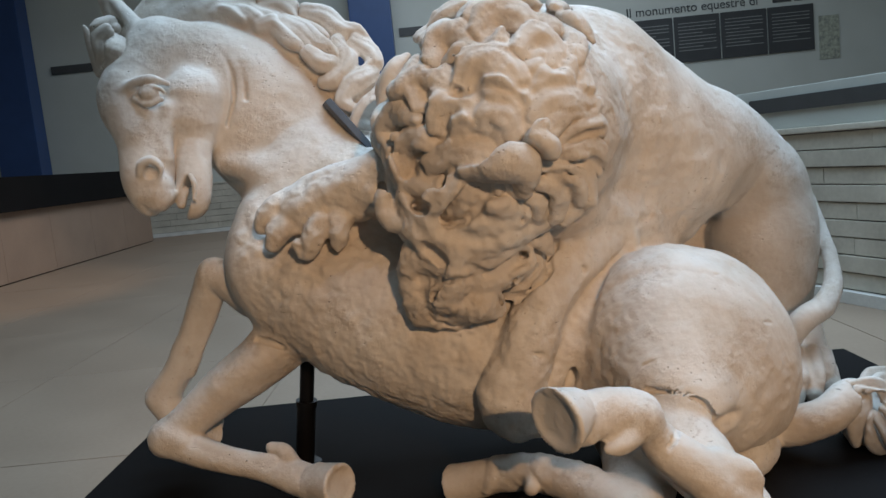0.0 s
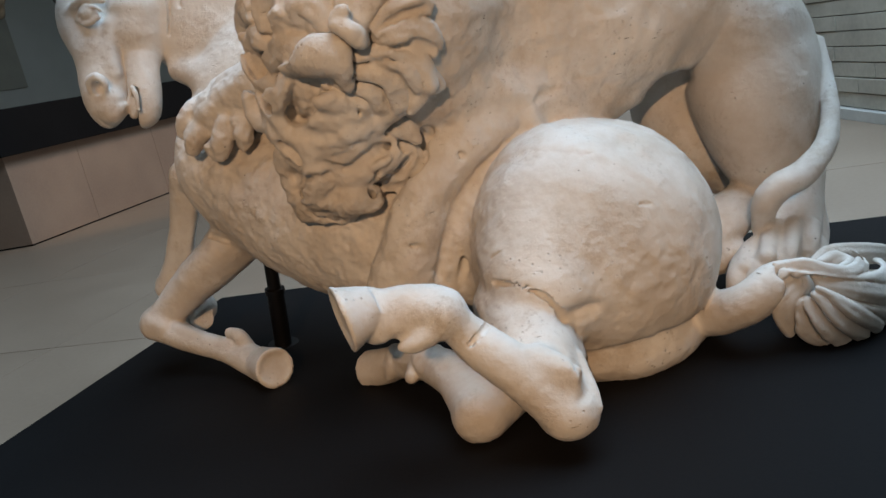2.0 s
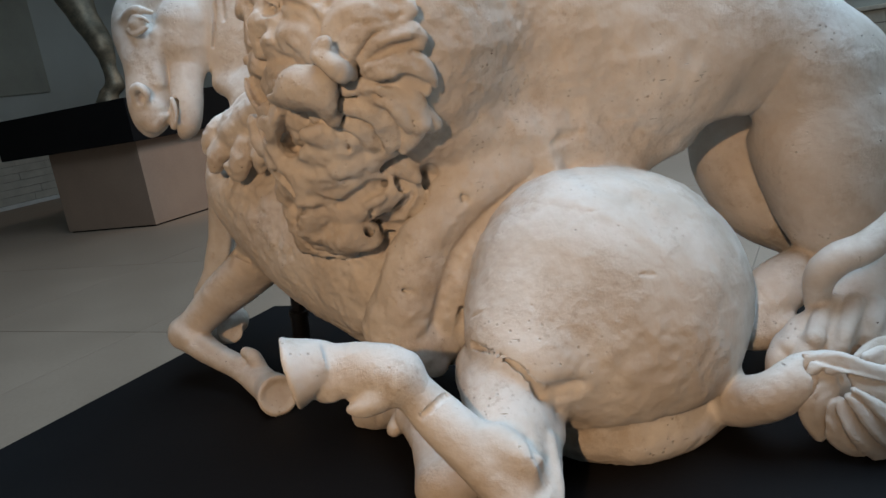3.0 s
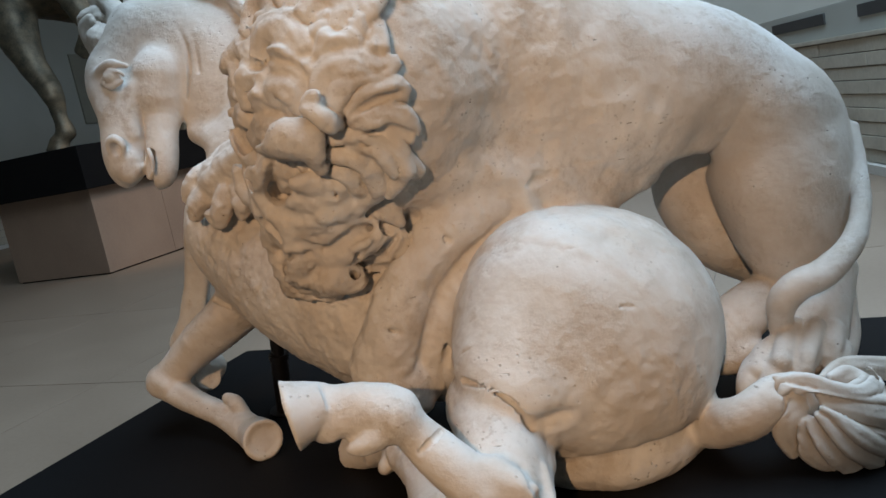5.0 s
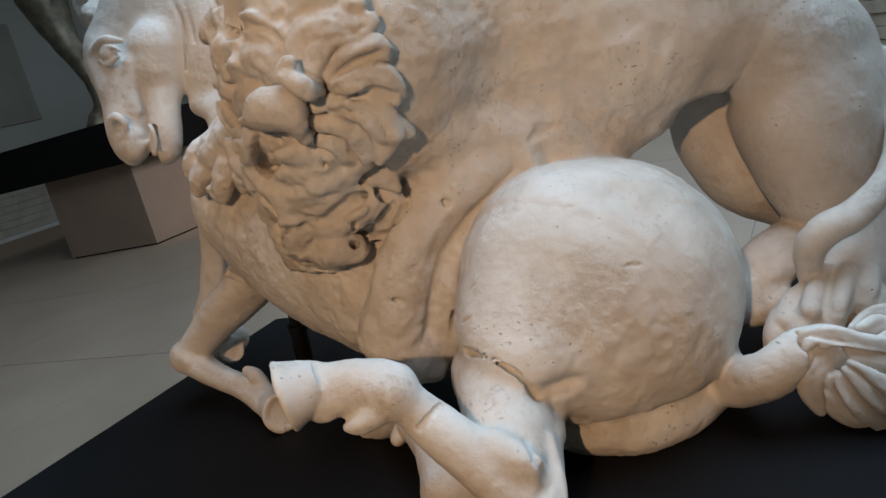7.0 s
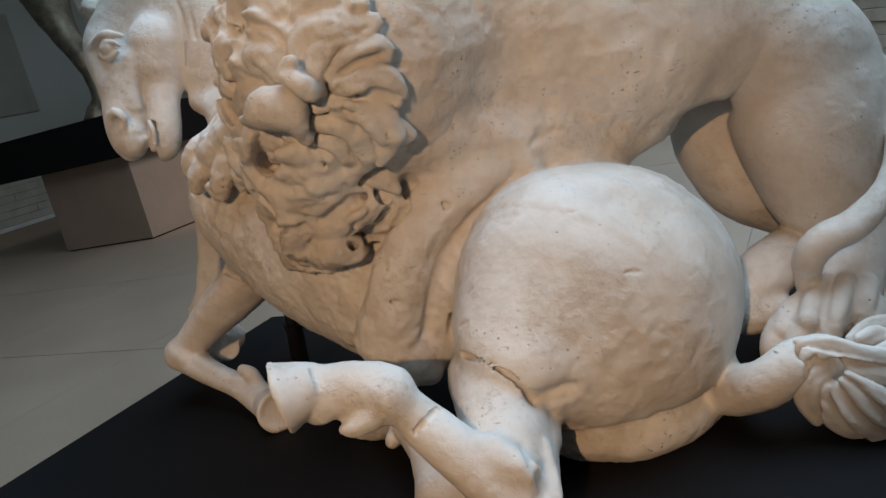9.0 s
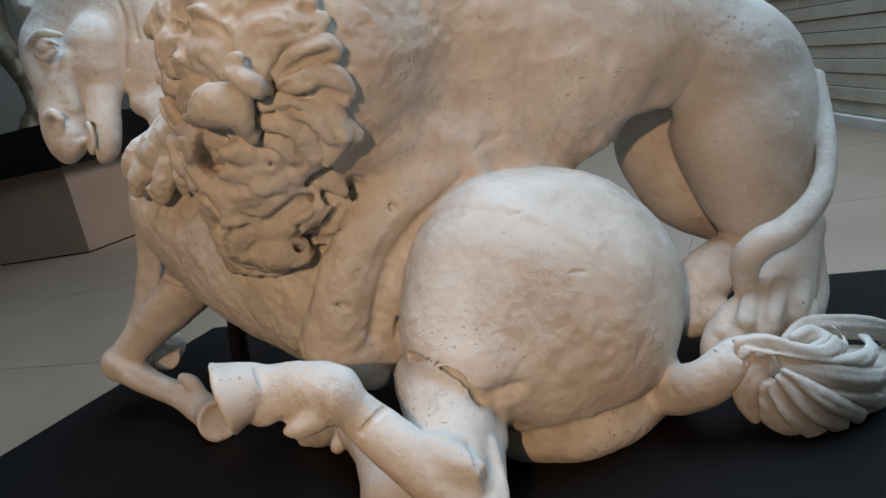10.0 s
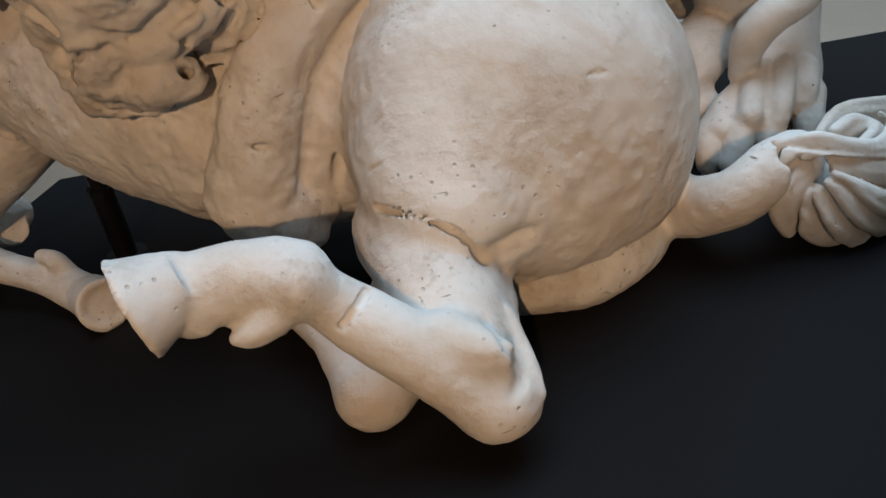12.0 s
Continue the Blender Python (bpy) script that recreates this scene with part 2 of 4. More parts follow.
    def hoof(self, a, b, ra, rb, k=0.006):
        """A hoof: a cone from the coronet a to the flat, hollow sole b."""
        a, b = np.array(a), np.array(b)
        reach = rb + 0.04
        lo, hi = np.minimum(a, b) - reach, np.maximum(a, b) + reach
        sl, g = self.window(lo, hi)
        axis = b - a
        length = np.linalg.norm(axis)
        axis = axis / length
        q = [g[i] - np.float32(a[i]) for i in range(3)]
        t = q[0] * axis[0] + q[1] * axis[1] + q[2] * axis[2]
        rad = np.sqrt(np.maximum(q[0] ** 2 + q[1] ** 2 + q[2] ** 2 - t * t, 0))
        side = (rad - (ra + (rb - ra) * np.clip(t / length, -0.2, 1))) * 0.95
        hollow = 0.006 * np.clip(1.25 - (rad / (0.78 * rb)) ** 4, 0, 1)
        d = np.maximum(np.maximum(side, t - length + hollow), -t - 0.01)
        self.merge(sl, d.astype(np.float32), k, False)

    def mesh(self, name, rough=(), worn=()):
        f = self.f
        inside = f < 0
        n = [s - 1 for s in f.shape]
        count = np.zeros(n, dtype=np.int8)
        corners = [(i, j, k) for i in (0, 1) for j in (0, 1) for k in (0, 1)]
        for i, j, k in corners:
            count += inside[i:n[0] + i, j:n[1] + j, k:n[2] + k]
        cells = np.argwhere((count > 0) & (count < 8))
        ids = np.full(n, -1, dtype=np.int32)
        ids[tuple(cells.T)] = np.arange(len(cells))
        total, hits = np.zeros((len(cells), 3)), np.zeros(len(cells))
        for a in corners:
            for ax in range(3):
                if a[ax]:
                    continue
                b = [a[0], a[1], a[2]]
                b[ax] = 1
                fa = f[cells[:, 0] + a[0], cells[:, 1] + a[1], cells[:, 2] + a[2]]
                fb = f[cells[:, 0] + b[0], cells[:, 1] + b[1], cells[:, 2] + b[2]]
                cross = (fa < 0) != (fb < 0)
                t = np.where(cross, fa / np.where(cross, fa - fb, 1), 0)
                q = np.tile(np.array(a, dtype=float), (len(cells), 1))
                q[:, ax] += t
                total[cross] += q[cross]
                hits += cross
        verts = self.lo + (cells + total / np.maximum(hits, 1)[:, None]) * self.h
        if rough:
            grad = np.stack([f[tuple((cells + np.eye(3, dtype=int)[i]).T)] - f[tuple(cells.T)] for i in range(3)], axis=1)
            grad /= np.linalg.norm(grad, axis=1)[:, None] + 1e-6
            move = sum(a * lattice_noise(verts, s) for s, a in rough)
            for centre, reach, sizes in worn:
                near = np.clip(1.4 - np.linalg.norm(verts - np.array(centre), axis=1) / reach, 0, 0.4) / 0.4
                move = move + near * sum(a * lattice_noise(verts + 7.3, s) for s, a in sizes)
            verts = verts + grad * move[:, None]
        quads = []
        for ax in range(3):
            u, v = (ax + 1) % 3, (ax + 2) % 3
            s0, s1 = [slice(1, -1)] * 3, [slice(1, -1)] * 3
            s0[ax], s1[ax] = slice(0, -1), slice(1, None)
            e0, e1 = inside[tuple(s0)], inside[tuple(s1)]
            edge = np.argwhere(e0 != e1)
            base = edge + 1
            base[:, ax] -= 1
            flip = e0[tuple(edge.T)]
            loop = []
            for du, dv in ((0, 0), (1, 0), (1, 1), (0, 1)):
                c = base.copy()
                c[:, u] -= du
                c[:, v] -= dv
                loop.append(ids[tuple(c.T)])
            quad = np.stack(loop, axis=1)
            quad[~flip] = quad[~flip][:, ::-1]
            quads.append(quad)
        quads = np.concatenate(quads)
        me = bpy.data.meshes.new(name)
        me.vertices.add(len(verts))
        me.vertices.foreach_set("co", verts.ravel())
        me.loops.add(len(quads) * 4)
        me.loops.foreach_set("vertex_index", quads.ravel().astype(np.int32))
        me.polygons.add(len(quads))
        me.polygons.foreach_set("loop_start", np.arange(0, len(quads) * 4, 4, dtype=np.int32))
        me.update(calc_edges=True)
        me.validate()
        me.polygons.foreach_set("use_smooth", np.ones(len(me.polygons), dtype=bool))
        return me


# ---- the room ----
def floor_and_base():
    """One stone floor sheet, large slabs with thin joints."""
    bm = bmesh.new()
    box(bm, (-16, -8, -0.2), (14, 22, -0.006))
    floor = tagged(mesh_object("floor", bm, JOINT), "pale beige stone floor with thin joints", "floor", kind="structure")
    rng = random.Random(4)
    size = 1.85
    shared = bmesh.new()
    box(shared, (0.0025, 0.0025, -0.03), (size - 0.0025, size - 0.0025, 0.0))
    proto = part("paving_slab", shared, FLOOR, floor, bevel=0.0015)
    data = proto.data
    x0, y0 = -16.0, -7.4
    first = True
    for i in range(16):
        for j in range(16):
            ob = proto if first else new("paving_slab", data)
            first = False
            ob.parent = floor
            ob.location = (x0 + i * size, y0 + j * size, rng.uniform(-0.0006, 0.0006))


floor_and_base()


def stone_wall(name, length, height, m, courses, seed, label):
    """A low wall of long travertine courses with a pale skirting and a ledge, built along local x, facing local -y."""
    rng = random.Random(seed)
    core = mesh_object(name, boxes(((0, 0.02, 0), (length, 0.5, height))), JOINT)
    core.matrix_world = m
    tagged(core, label, "wall", kind="structure")
    part("skirting", boxes(((0, -0.06, 0), (length, 0.02, 0.09))), WHITE, core, "pale marble skirting", bevel=0.006)
    z = 0.095
    h = (height - 0.1) / courses
    for c in range(courses):
        x = -rng.uniform(0, 0.8)
        while x < length:
            w = rng.uniform(0.9, 1.7)
            a, b = max(x, 0) + 0.003, min(x + w, length) - 0.003
            if b - a > 0.08:
                out = rng.uniform(0.0, 0.012) + (0.012 if c % 2 else 0.0)
                part("stone_block", boxes(((a, -out, z + 0.004), (b, 0.05, z + h - 0.005))), TRAVERTINE, core, bevel=0.004)
            x += w
        z += h
    part("ledge", boxes(((0, -0.035, height), (length, 0.52, height + 0.045))), TRAVERTINE, core, "pale stone ledge", bevel=0.01)
    return core


turn_right = math.degrees(math.atan2(5.2 - 8.57, 2.92 - 1.79))
wall_east = stone_wall("wall_east", 13.0, 1.24, pose(0.6, 12.13, 0, 0, 0, turn_right), 9, 3, "low travertine wall of long narrow courses")
upper = part("parapet", boxes(((0, 0.03, 1.285), (13.0, 0.5, 1.60))), PLASTER, wall_east, "plain pale plaster band", bevel=0.008)
for start in (1.6, 3.85, 6.1, 8.35, 10.6):
    part("vent_slot", boxes(((start, 0.012, 1.42), (start + 1.5, 0.04, 1.53))), VENT, wall_east, "dark ventilation slot")

wall_north = stone_wall("wall_north", 30.0, 1.2, pose(-16.1, 19.5, 0), 7, 8, "back wall with a travertine base")
part("plaster", boxes(((0, 0.1, 1.245), (30.0, 0.5, 8.0))), PLASTER, wall_north, "plain grey-white plaster above")
wall_west = stone_wall("wall_west", 27.4, 1.1, pose(-15.6, -7.9, 0, 0, 0, 90), 6, 12, "west wall with a travertine base")
part("plaster", boxes(((0, 0.08, 1.145), (27.4, 0.4, 8.0))), PLASTER, wall_west, "plain grey-white plaster above")
for y0, y1, z0, z1 in ((10.6, 13.15, 2.48, 4.75), (15.9, 17.4, 2.62, 4.45)):
    panel = mesh_object("wall_panel", boxes(((-15.68, y0, z0), (-15.62, y1, z1))), STONE_PANEL, bevel=0.01)
    tagged(panel, "plain grey-beige stone panel fixed to the wall", "wall panel", group="wall panels")
for name, lo, hi in (("wall_south", (-16, -8, 0), (14, -7.6, 8)), ("wall_far_east", (13.6, -8, 0), (14, 20, 8))):
    tagged(mesh_object(name, boxes((lo, hi)), PLASTER), "plain grey-white plaster wall", "wall", kind="structure")
tagged(mesh_object("ceiling", boxes(((-16, -8, 8.0), (14, -0.1, 8.3)), ((-16, 7.3, 8.0), (14, 11.4, 8.3)), ((-16, 16.6, 8.0), (14, 20.2, 8.3)), ((-16, -0.1, 8.0), (-1.6, 7.3, 8.3)), ((5.8, -0.1, 8.0), (14, 7.3, 8.3)), ((-16, 11.4, 8.0), (-3.2, 16.6, 8.3)), ((6.2, 11.4, 8.0), (14, 16.6, 8.3))), CEIL),
       "white ceiling round a glazed roof light", "ceiling", kind="structure")


def column(x, y):
    ob = holder("column", (x, y, 0))
    tagged(ob, "square blue-painted steel column by the wall", "column", group="blue columns")
    part("shaft", boxes(((-0.5, -0.3, 0.06), (0.5, 0.24, 7.9))), BLUE, ob, bevel=0.02)
    part("base_plate", boxes(((-0.6, -0.4, 0.0), (0.6, 0.1, 0.06))), BLUE, ob, bevel=0.006)
    part("cap_plate", boxes(((-0.6, -0.4, 7.9), (0.6, 0.1, 8.0))), BLUE, ob, bevel=0.006)


column(-10.25, 19.3)
column(-1.35, 19.3)


# ---- information board and prints on the back wall ----
def text(name, body, size, m, mat, parent):
    cu = bpy.data.curves.new(name, "FONT")
    cu.body, cu.size, cu.extrude = body, size, 0.002
    cu.materials.append(mat)
    ob = new(name, cu)
    ob.parent = parent
    ob.matrix_basis = m
    return ob


def info_board():
    ob = holder("information_board", (4.89, 19.59, 3.01))
    tagged(ob, "long dark information board of four panels with a heading", "sign")
    for i in range(4):
        x = i * 1.16
        p = part("panel", boxes(((x, -0.04, 0), (x + 1.12, 0, 1.11))), PANEL, ob, bevel=0.005)
        for r in range(9):
            bm = bmesh.new()
            box(bm, (x + 0.09, -0.046, 0.93 - r * 0.082), (x + 0.09 + (0.93 if r % 4 != 3 else 0.6), -0.039, 0.948 - r * 0.082))
            part("text_line", bm, PRINT, p)
    text("heading", "Il monumento equestre di", 0.31, pose(0.0, -0.006, 1.22, 90, 0, 0), PANEL, ob)
    bm = bmesh.new()
    for a, b in ((3.62, 4.08), (4.16, 4.62)):
        box(bm, (a, -0.008, 1.22), (b, -0.002, 1.42))
    part("heading_bar", bm, PANEL, ob)


info_board()
for x, z, w, h in ((3.92, 3.4, 0.36, 0.54), (4.34, 3.46, 0.42, 0.54), (4.22, 2.84, 0.2, 0.5), (4.46, 2.84, 0.36, 0.46), (9.62, 2.75, 0.5, 1.05)):
    pr = holder("wall_print", (x, 19.59, z))
    tagged(pr, "small printed picture fixed to the pale wall", "print", group="wall prints")
    part("sheet", boxes(((0, -0.015, 0), (w, 0, h))), PAPER, pr, bevel=0.002)
for x, z, w in ((-9.4, 4.27, 1.15), (-0.72, 4.34, 0.6)):
    ob = tagged(mesh_object("wall_vent", boxes(((x, 19.56, z), (x + w, 19.6, z + 0.2))), VENT, bevel=0.004), "dark horizontal vent slot in the plaster wall", "vent")


fixture = holder("wall_fixture", (-3.75, 19.59, 4.42))
tagged(fixture, "small white box fixture on the plaster wall", "wall fixture")
part("case", boxes(((0, -0.12, 0), (0.62, 0, 0.2))), WHITE, fixture, bevel=0.012)
part("grille", boxes(((0.05, -0.126, 0.03), (0.57, -0.119, 0.07))), VENT, fixture)


# ---- the plinth with the bronze horse, far off ----
def plinth():
    ob = holder("plinth", (-7.05, 7.62, 0))
    tagged(ob, "brown stone plinth with a heavy black top", "plinth")
    for a, b in ((0.0, 1.25), (1.25, 2.9), (2.9, 4.5), (4.5, 6.1), (6.1, 7.7), (7.7, 9.3), (9.3, 10.8)):
        part("side_panel", boxes(((-1.75, a + 0.003, 0.02), (0, b - 0.003, 1.14))), PLINTH, ob, bevel=0.004)
    part("foot", boxes(((-1.72, 0.03, 0), (-0.03, 10.77, 0.02))), SLAB, ob)
    part("top", boxes(((-2.6, -0.14, 1.14), (0.14, 11.0, 1.70))), SLAB, ob, "black overhanging top slab", bevel=0.012)


plinth()


def bronze_horse():
    clay = Clay((-10.4, 7.4, 1.66), (-6.3, 12.4, 5.0), 0.03)
    clay.limb([(-8.4, 8.9, 4.25, 0.62), (-8.3, 10.0, 4.2, 0.66), (-8.2, 11.3, 4.25, 0.62)], k=0.1)
    # standing fore leg
    clay.limb([(-8.75, 8.6, 4.0, 0.42), (-8.55, 8.45, 3.6, 0.33), (-8.40, 8.45, 3.0, 0.21), (-8.17, 8.45, 2.55, 0.155), (-8.12, 8.45, 2.2, 0.10), (-8.10, 8.45, 1.95, 0.125)], k=0.06)
    clay.limb([(-8.15, 8.42, 2.55, 0.12), (-8.12, 8.38, 2.46, 0.10)], k=0.06)
    clay.limb([(-8.10, 8.45, 1.95, 0.12), (-8.18, 8.38, 1.84, 0.12)], k=0.04)
    clay.hoof((-8.18, 8.38, 1.86), (-8.22, 8.36, 1.705), 0.12, 0.17, k=0.03)
    # raised fore leg
    clay.limb([(-7.9, 8.7, 4.2, 0.36), (-7.45, 8.5, 3.85, 0.24), (-7.28, 8.45, 3.55, 0.18), (-7.22, 8.5, 3.25, 0.14), (-7.3, 8.55, 3.1, 0.15)], k=0.05)
    clay.hoof((-7.3, 8.55, 3.1), (-7.46, 8.6, 2.93), 0.14, 0.18, k=0.03)
    # hind legs
    clay.limb([(-8.6, 11.4, 4.0, 0.45), (-8.5, 11.5, 3.3, 0.26), (-8.45, 11.7, 2.8, 0.16), (-8.5, 11.5, 2.2, 0.11), (-8.5, 11.4, 1.9, 0.13)], k=0.05)
    clay.hoof((-8.5, 11.4, 1.9), (-8.52, 11.36, 1.705), 0.12, 0.17, k=0.03)
    clay.limb([(-7.9, 11.3, 4.0, 0.45), (-7.8, 11.2, 3.3, 0.26), (-7.75, 11.4, 2.8, 0.16), (-7.8, 11.2, 2.2, 0.11), (-7.8, 11.1, 1.9, 0.13)], k=0.05)
    clay.hoof((-7.8, 11.1, 1.9), (-7.82, 11.06, 1.705), 0.12, 0.17, k=0.03)
    me = clay.mesh("bronze_horse", rough=((0.2, 0.012), (0.09, 0.006)))
    me.materials.append(BRONZE)
    tagged(new("bronze_horse", me), "green-black patinated bronze horse statue standing on the plinth", "statue")


bronze_horse()


# ---- the low black base and the prop ----
def base():
    ob = holder("display_base", (0.165, 1.5, 0))
    tagged(ob, "low black display base under the marble group", "display base")
    part("top", boxes(((-1.40, -1.05, 0.37), (1.395, 1.505, 0.40))), SLAB, ob, "matt black top board", bevel=0.003)
    part("body", boxes(((-1.36, -1.01, 0.0), (1.355, 1.465, 0.37))), SLAB, ob, bevel=0.003)


base()


def prop():
    ob = holder("steel_prop", (-0.552, 2.325, 0.40))
    tagged(ob, "black steel prop under the horse's chest", "prop")
    lean = Vector((0.055, -0.02, 0.36))

    def tube(name, a, b, r):
        bm = bmesh.new()
        pa, pb = lean * a, lean * b
        bmesh.ops.create_cone(bm, cap_ends=True, segments=24, radius1=r, radius2=r, depth=(pb - pa).length)
        q = (pb - pa).to_track_quat("Z", "Y").to_matrix().to_4x4()
        bmesh.ops.transform(bm, matrix=Matrix.Translation((pa + pb) / 2) @ q, verts=bm.verts)
        part(name, bm, STEEL, ob)

    tube("foot_plate", 0.0, 0.02, 0.055)
    tube("sleeve", 0.02, 0.55, 0.030)
    tube("collar", 0.55, 0.60, 0.034)
    tube("rod", 0.60, 1.15, 0.023)


prop()


# ---- the marble group ----
def lion_mane(clay):
    """Small curled locks over the crown and neck, under the large ones."""
    rng = random.Random(23)
    c = Vector((0.18, 2.07, 1.40))
    made = []
    for i in range(1500):
        d = Vector((rng.uniform(-1, 0.75), rng.uniform(-1, 0.35), rng.uniform(-0.6, 1))).normalized()
        if d.x > 0.55 or d.z < -0.5 or any((d - e).length < 0.31 for e in made):
            continue
        made.append(d)
        flow = Vector((-0.35, -0.25, -0.8)) + Vector((rng.uniform(-1, 1), rng.uniform(-1, 1), rng.uniform(-1, 1))) * 0.6
        flow = (flow - d * flow.dot(d)).normalized()
        cross = d.cross(flow)
        bend = rng.choice((-1, 1)) * rng.uniform(0.5, 1.2)
        size = rng.uniform(1.05, 1.5)
        pts = []
        for j in range(4):
            u = j / 3
            q = c + d * (0.335 + 0.016 * math.sin(u * math.pi)) + flow * (u - 0.4) * 0.11 * size + cross * bend * 0.05 * u * u * size
            pts.append((*q, 0.026 * size * (0.7 + u * (1 - u) * 1.6) * (1 - 0.35 * u)))
        clay.lock(pts, n=rng.choice((2, 3, 3, 4)), soft=0.7, front=tuple(d))


def marble_group():
    clay = Clay((-1.16, 1.28, 0.402), (1.46, 2.98, 2.02), 0.0045)
    # horse: trunk
    clay.ball((0.61, 2.10, 0.695), (0.335, 0.36, 0.33), k=0.03)
    clay.limb([(0.56, 1.98, 0.80, 0.22), (0.52, 1.83, 0.735, 0.15), (0.53, 1.77, 0.70, 0.12)], k=0.08)
    clay.ball((0.62, 2.10, 0.455), (0.262, 0.275, 0.12), k=0.012)
    clay.limb([(0.62 + 0.275 * math.cos(a), 2.10 + 0.297 * math.sin(a), 0.472 + 0.03 * math.cos(a + 0.6), 0.027) for a in np.linspace(-2.4, 0.4, 16)], k=0.005, cut=True)
    clay.limb([(-0.52, 2.3, 1.04, 0.1781), (-0.338, 2.28, 0.951, 0.2443), (-0.102, 2.22, 0.849, 0.2631), (0.104, 2.19, 0.783, 0.2665), (0.365, 2.22, 0.788, 0.2663)], k=0.03)  # trunk
    clay.limb([(-0.523, 2.34, 1.167, 0.1611), (-0.552, 2.3, 1.081, 0.1503), (-0.536, 2.29, 0.968, 0.124)], k=0.05)  # chest
    clay.limb([(-0.569, 2.26, 1.216, 0.0554), (-0.592, 2.22, 1.096, 0.0586), (-0.563, 2.22, 0.965, 0.0551), (-0.494, 2.2, 0.889, 0.0472)], k=0.05)  # breast fold
    clay.limb([(-0.413, 2.46, 1.271, 0.2347), (-0.241, 2.42, 1.169, 0.2763)], k=0.05)  # withers
    clay.limb([(-0.808, 2.45, 1.712, 0.1478), (-0.715, 2.5, 1.652, 0.1976), (-0.579, 2.53, 1.53, 0.2408), (-0.453, 2.52, 1.382, 0.2486), (-0.393, 2.45, 1.26, 0.2432)], k=0.04, flat=(0.35, -0.94, 0, 1.3))  # neck
    clay.limb([(-0.667, 2.37, 1.759, 0.0059), (-0.636, 2.36, 1.681, 0.0078), (-0.635, 2.35, 1.589, 0.0077), (-0.665, 2.35, 1.51, 0.0058)], k=0.012, cut=True)  # throat fold
    clay.limb([(-0.635, 2.37, 1.764, 0.0039), (-0.602, 2.36, 1.677, 0.0058), (-0.597, 2.35, 1.584, 0.0038)], k=0.015, cut=True)  # throat fold
    clay.limb([(-0.69, 2.38, 1.391, 0.0313), (-0.58, 2.33, 1.361, 0.0417), (-0.466, 2.3, 1.294, 0.0408)], k=0.05)  # neck muscle
    # horse: head
    clay.limb([(-0.76, 2.36, 1.605, 0.0985), (-0.773, 2.35, 1.546, 0.0903)], k=0.03)  # cheek
    clay.limb([(-0.862, 2.43, 1.764, 0.1133), (-0.931, 2.37, 1.663, 0.1076), (-0.94, 2.35, 1.611, 0.1129), (-0.903, 2.3, 1.509, 0.0865)], k=0.03)  # skull
    clay.limb([(-0.903, 2.3, 1.509, 0.0845), (-0.901, 2.265, 1.399, 0.0756), (-0.894, 2.24, 1.335, 0.0614), (-0.899, 2.23, 1.294, 0.0344)], k=0.02)  # muzzle
    clay.limb([(-0.864, 2.22, 1.342, 0.0455), (-0.865, 2.21, 1.306, 0.0378), (-0.841, 2.22, 1.312, 0.0283)], k=0.012)  # upper lip
    clay.limb([(-0.772, 2.36, 1.513, 0.0669), (-0.769, 2.31, 1.429, 0.0521), (-0.767, 2.28, 1.347, 0.0534), (-0.777, 2.265, 1.293, 0.0513), (-0.793, 2.26, 1.273, 0.0381)], k=0.02)  # jaw
    clay.limb([(-0.776, 2.2, 1.43, 0.026), (-0.788, 2.22, 1.494, 0.0188)], k=0.05, cut=True)  # cheek hollow
    clay.limb([(-0.771, 2.2, 1.354, 0.0148), (-0.784, 2.18, 1.313, 0.0203), (-0.812, 2.17, 1.257, 0.024)], k=0.006, cut=True, deep=0.16)  # mouth
    clay.limb([(-0.77, 2.2, 1.354, 0.0119), (-0.783, 2.18, 1.316, 0.0158), (-0.817, 2.17, 1.264, 0.0219)], k=0.006, cut=True, deep=0.1)  # mouth
    clay.limb([(-0.756, 2.205, 1.366, 0.0093), (-0.747, 2.2, 1.339, 0.0111), (-0.752, 2.195, 1.295, 0.0092)], k=0.006)  # mouth lip
    clay.limb([(-0.795, 2.25, 1.323, 0.0152), (-0.806, 2.24, 1.283, 0.0151)], k=0.006)  # tongue
    clay.limb([(-0.936, 2.252, 1.641, 0.0117), (-0.894, 2.238, 1.654, 0.0135), (-0.842, 2.232, 1.66, 0.0153), (-0.8, 2.248, 1.645, 0.0095)], k=0.015)  # brow
    clay.limb([(-0.868, 2.2, 1.611, 0.019), (-0.822, 2.2, 1.609, 0.0207)], k=0.012, cut=True)  # eye socket
    clay.limb([(-0.856, 2.232, 1.619, 0.0249), (-0.848, 2.232, 1.618, 0.0248)], k=0.004)  # eyeball
    clay.limb([(-0.84, 2.205, 1.617, 0.0057), (-0.838, 2.205, 1.615, 0.0057)], k=0.002, cut=True)  # pupil
    clay.limb([(-0.895, 2.234, 1.617, 0.0077), (-0.855, 2.222, 1.638, 0.0076), (-0.817, 2.226, 1.63, 0.0076), (-0.809, 2.236, 1.617, 0.0057)], k=0.005)  # upper lid
    clay.limb([(-0.9, 2.235, 1.607, 0.0096), (-0.858, 2.218, 1.588, 0.0095), (-0.818, 2.23, 1.6, 0.0076)], k=0.007)  # lower lid
    clay.limb([(-0.894, 2.185, 1.386, 0.0113), (-0.885, 2.18, 1.413, 0.015), (-0.853, 2.175, 1.422, 0.0149), (-0.837, 2.18, 1.397, 0.0149), (-0.852, 2.185, 1.363, 0.0131)], k=0.008)  # nostril rim
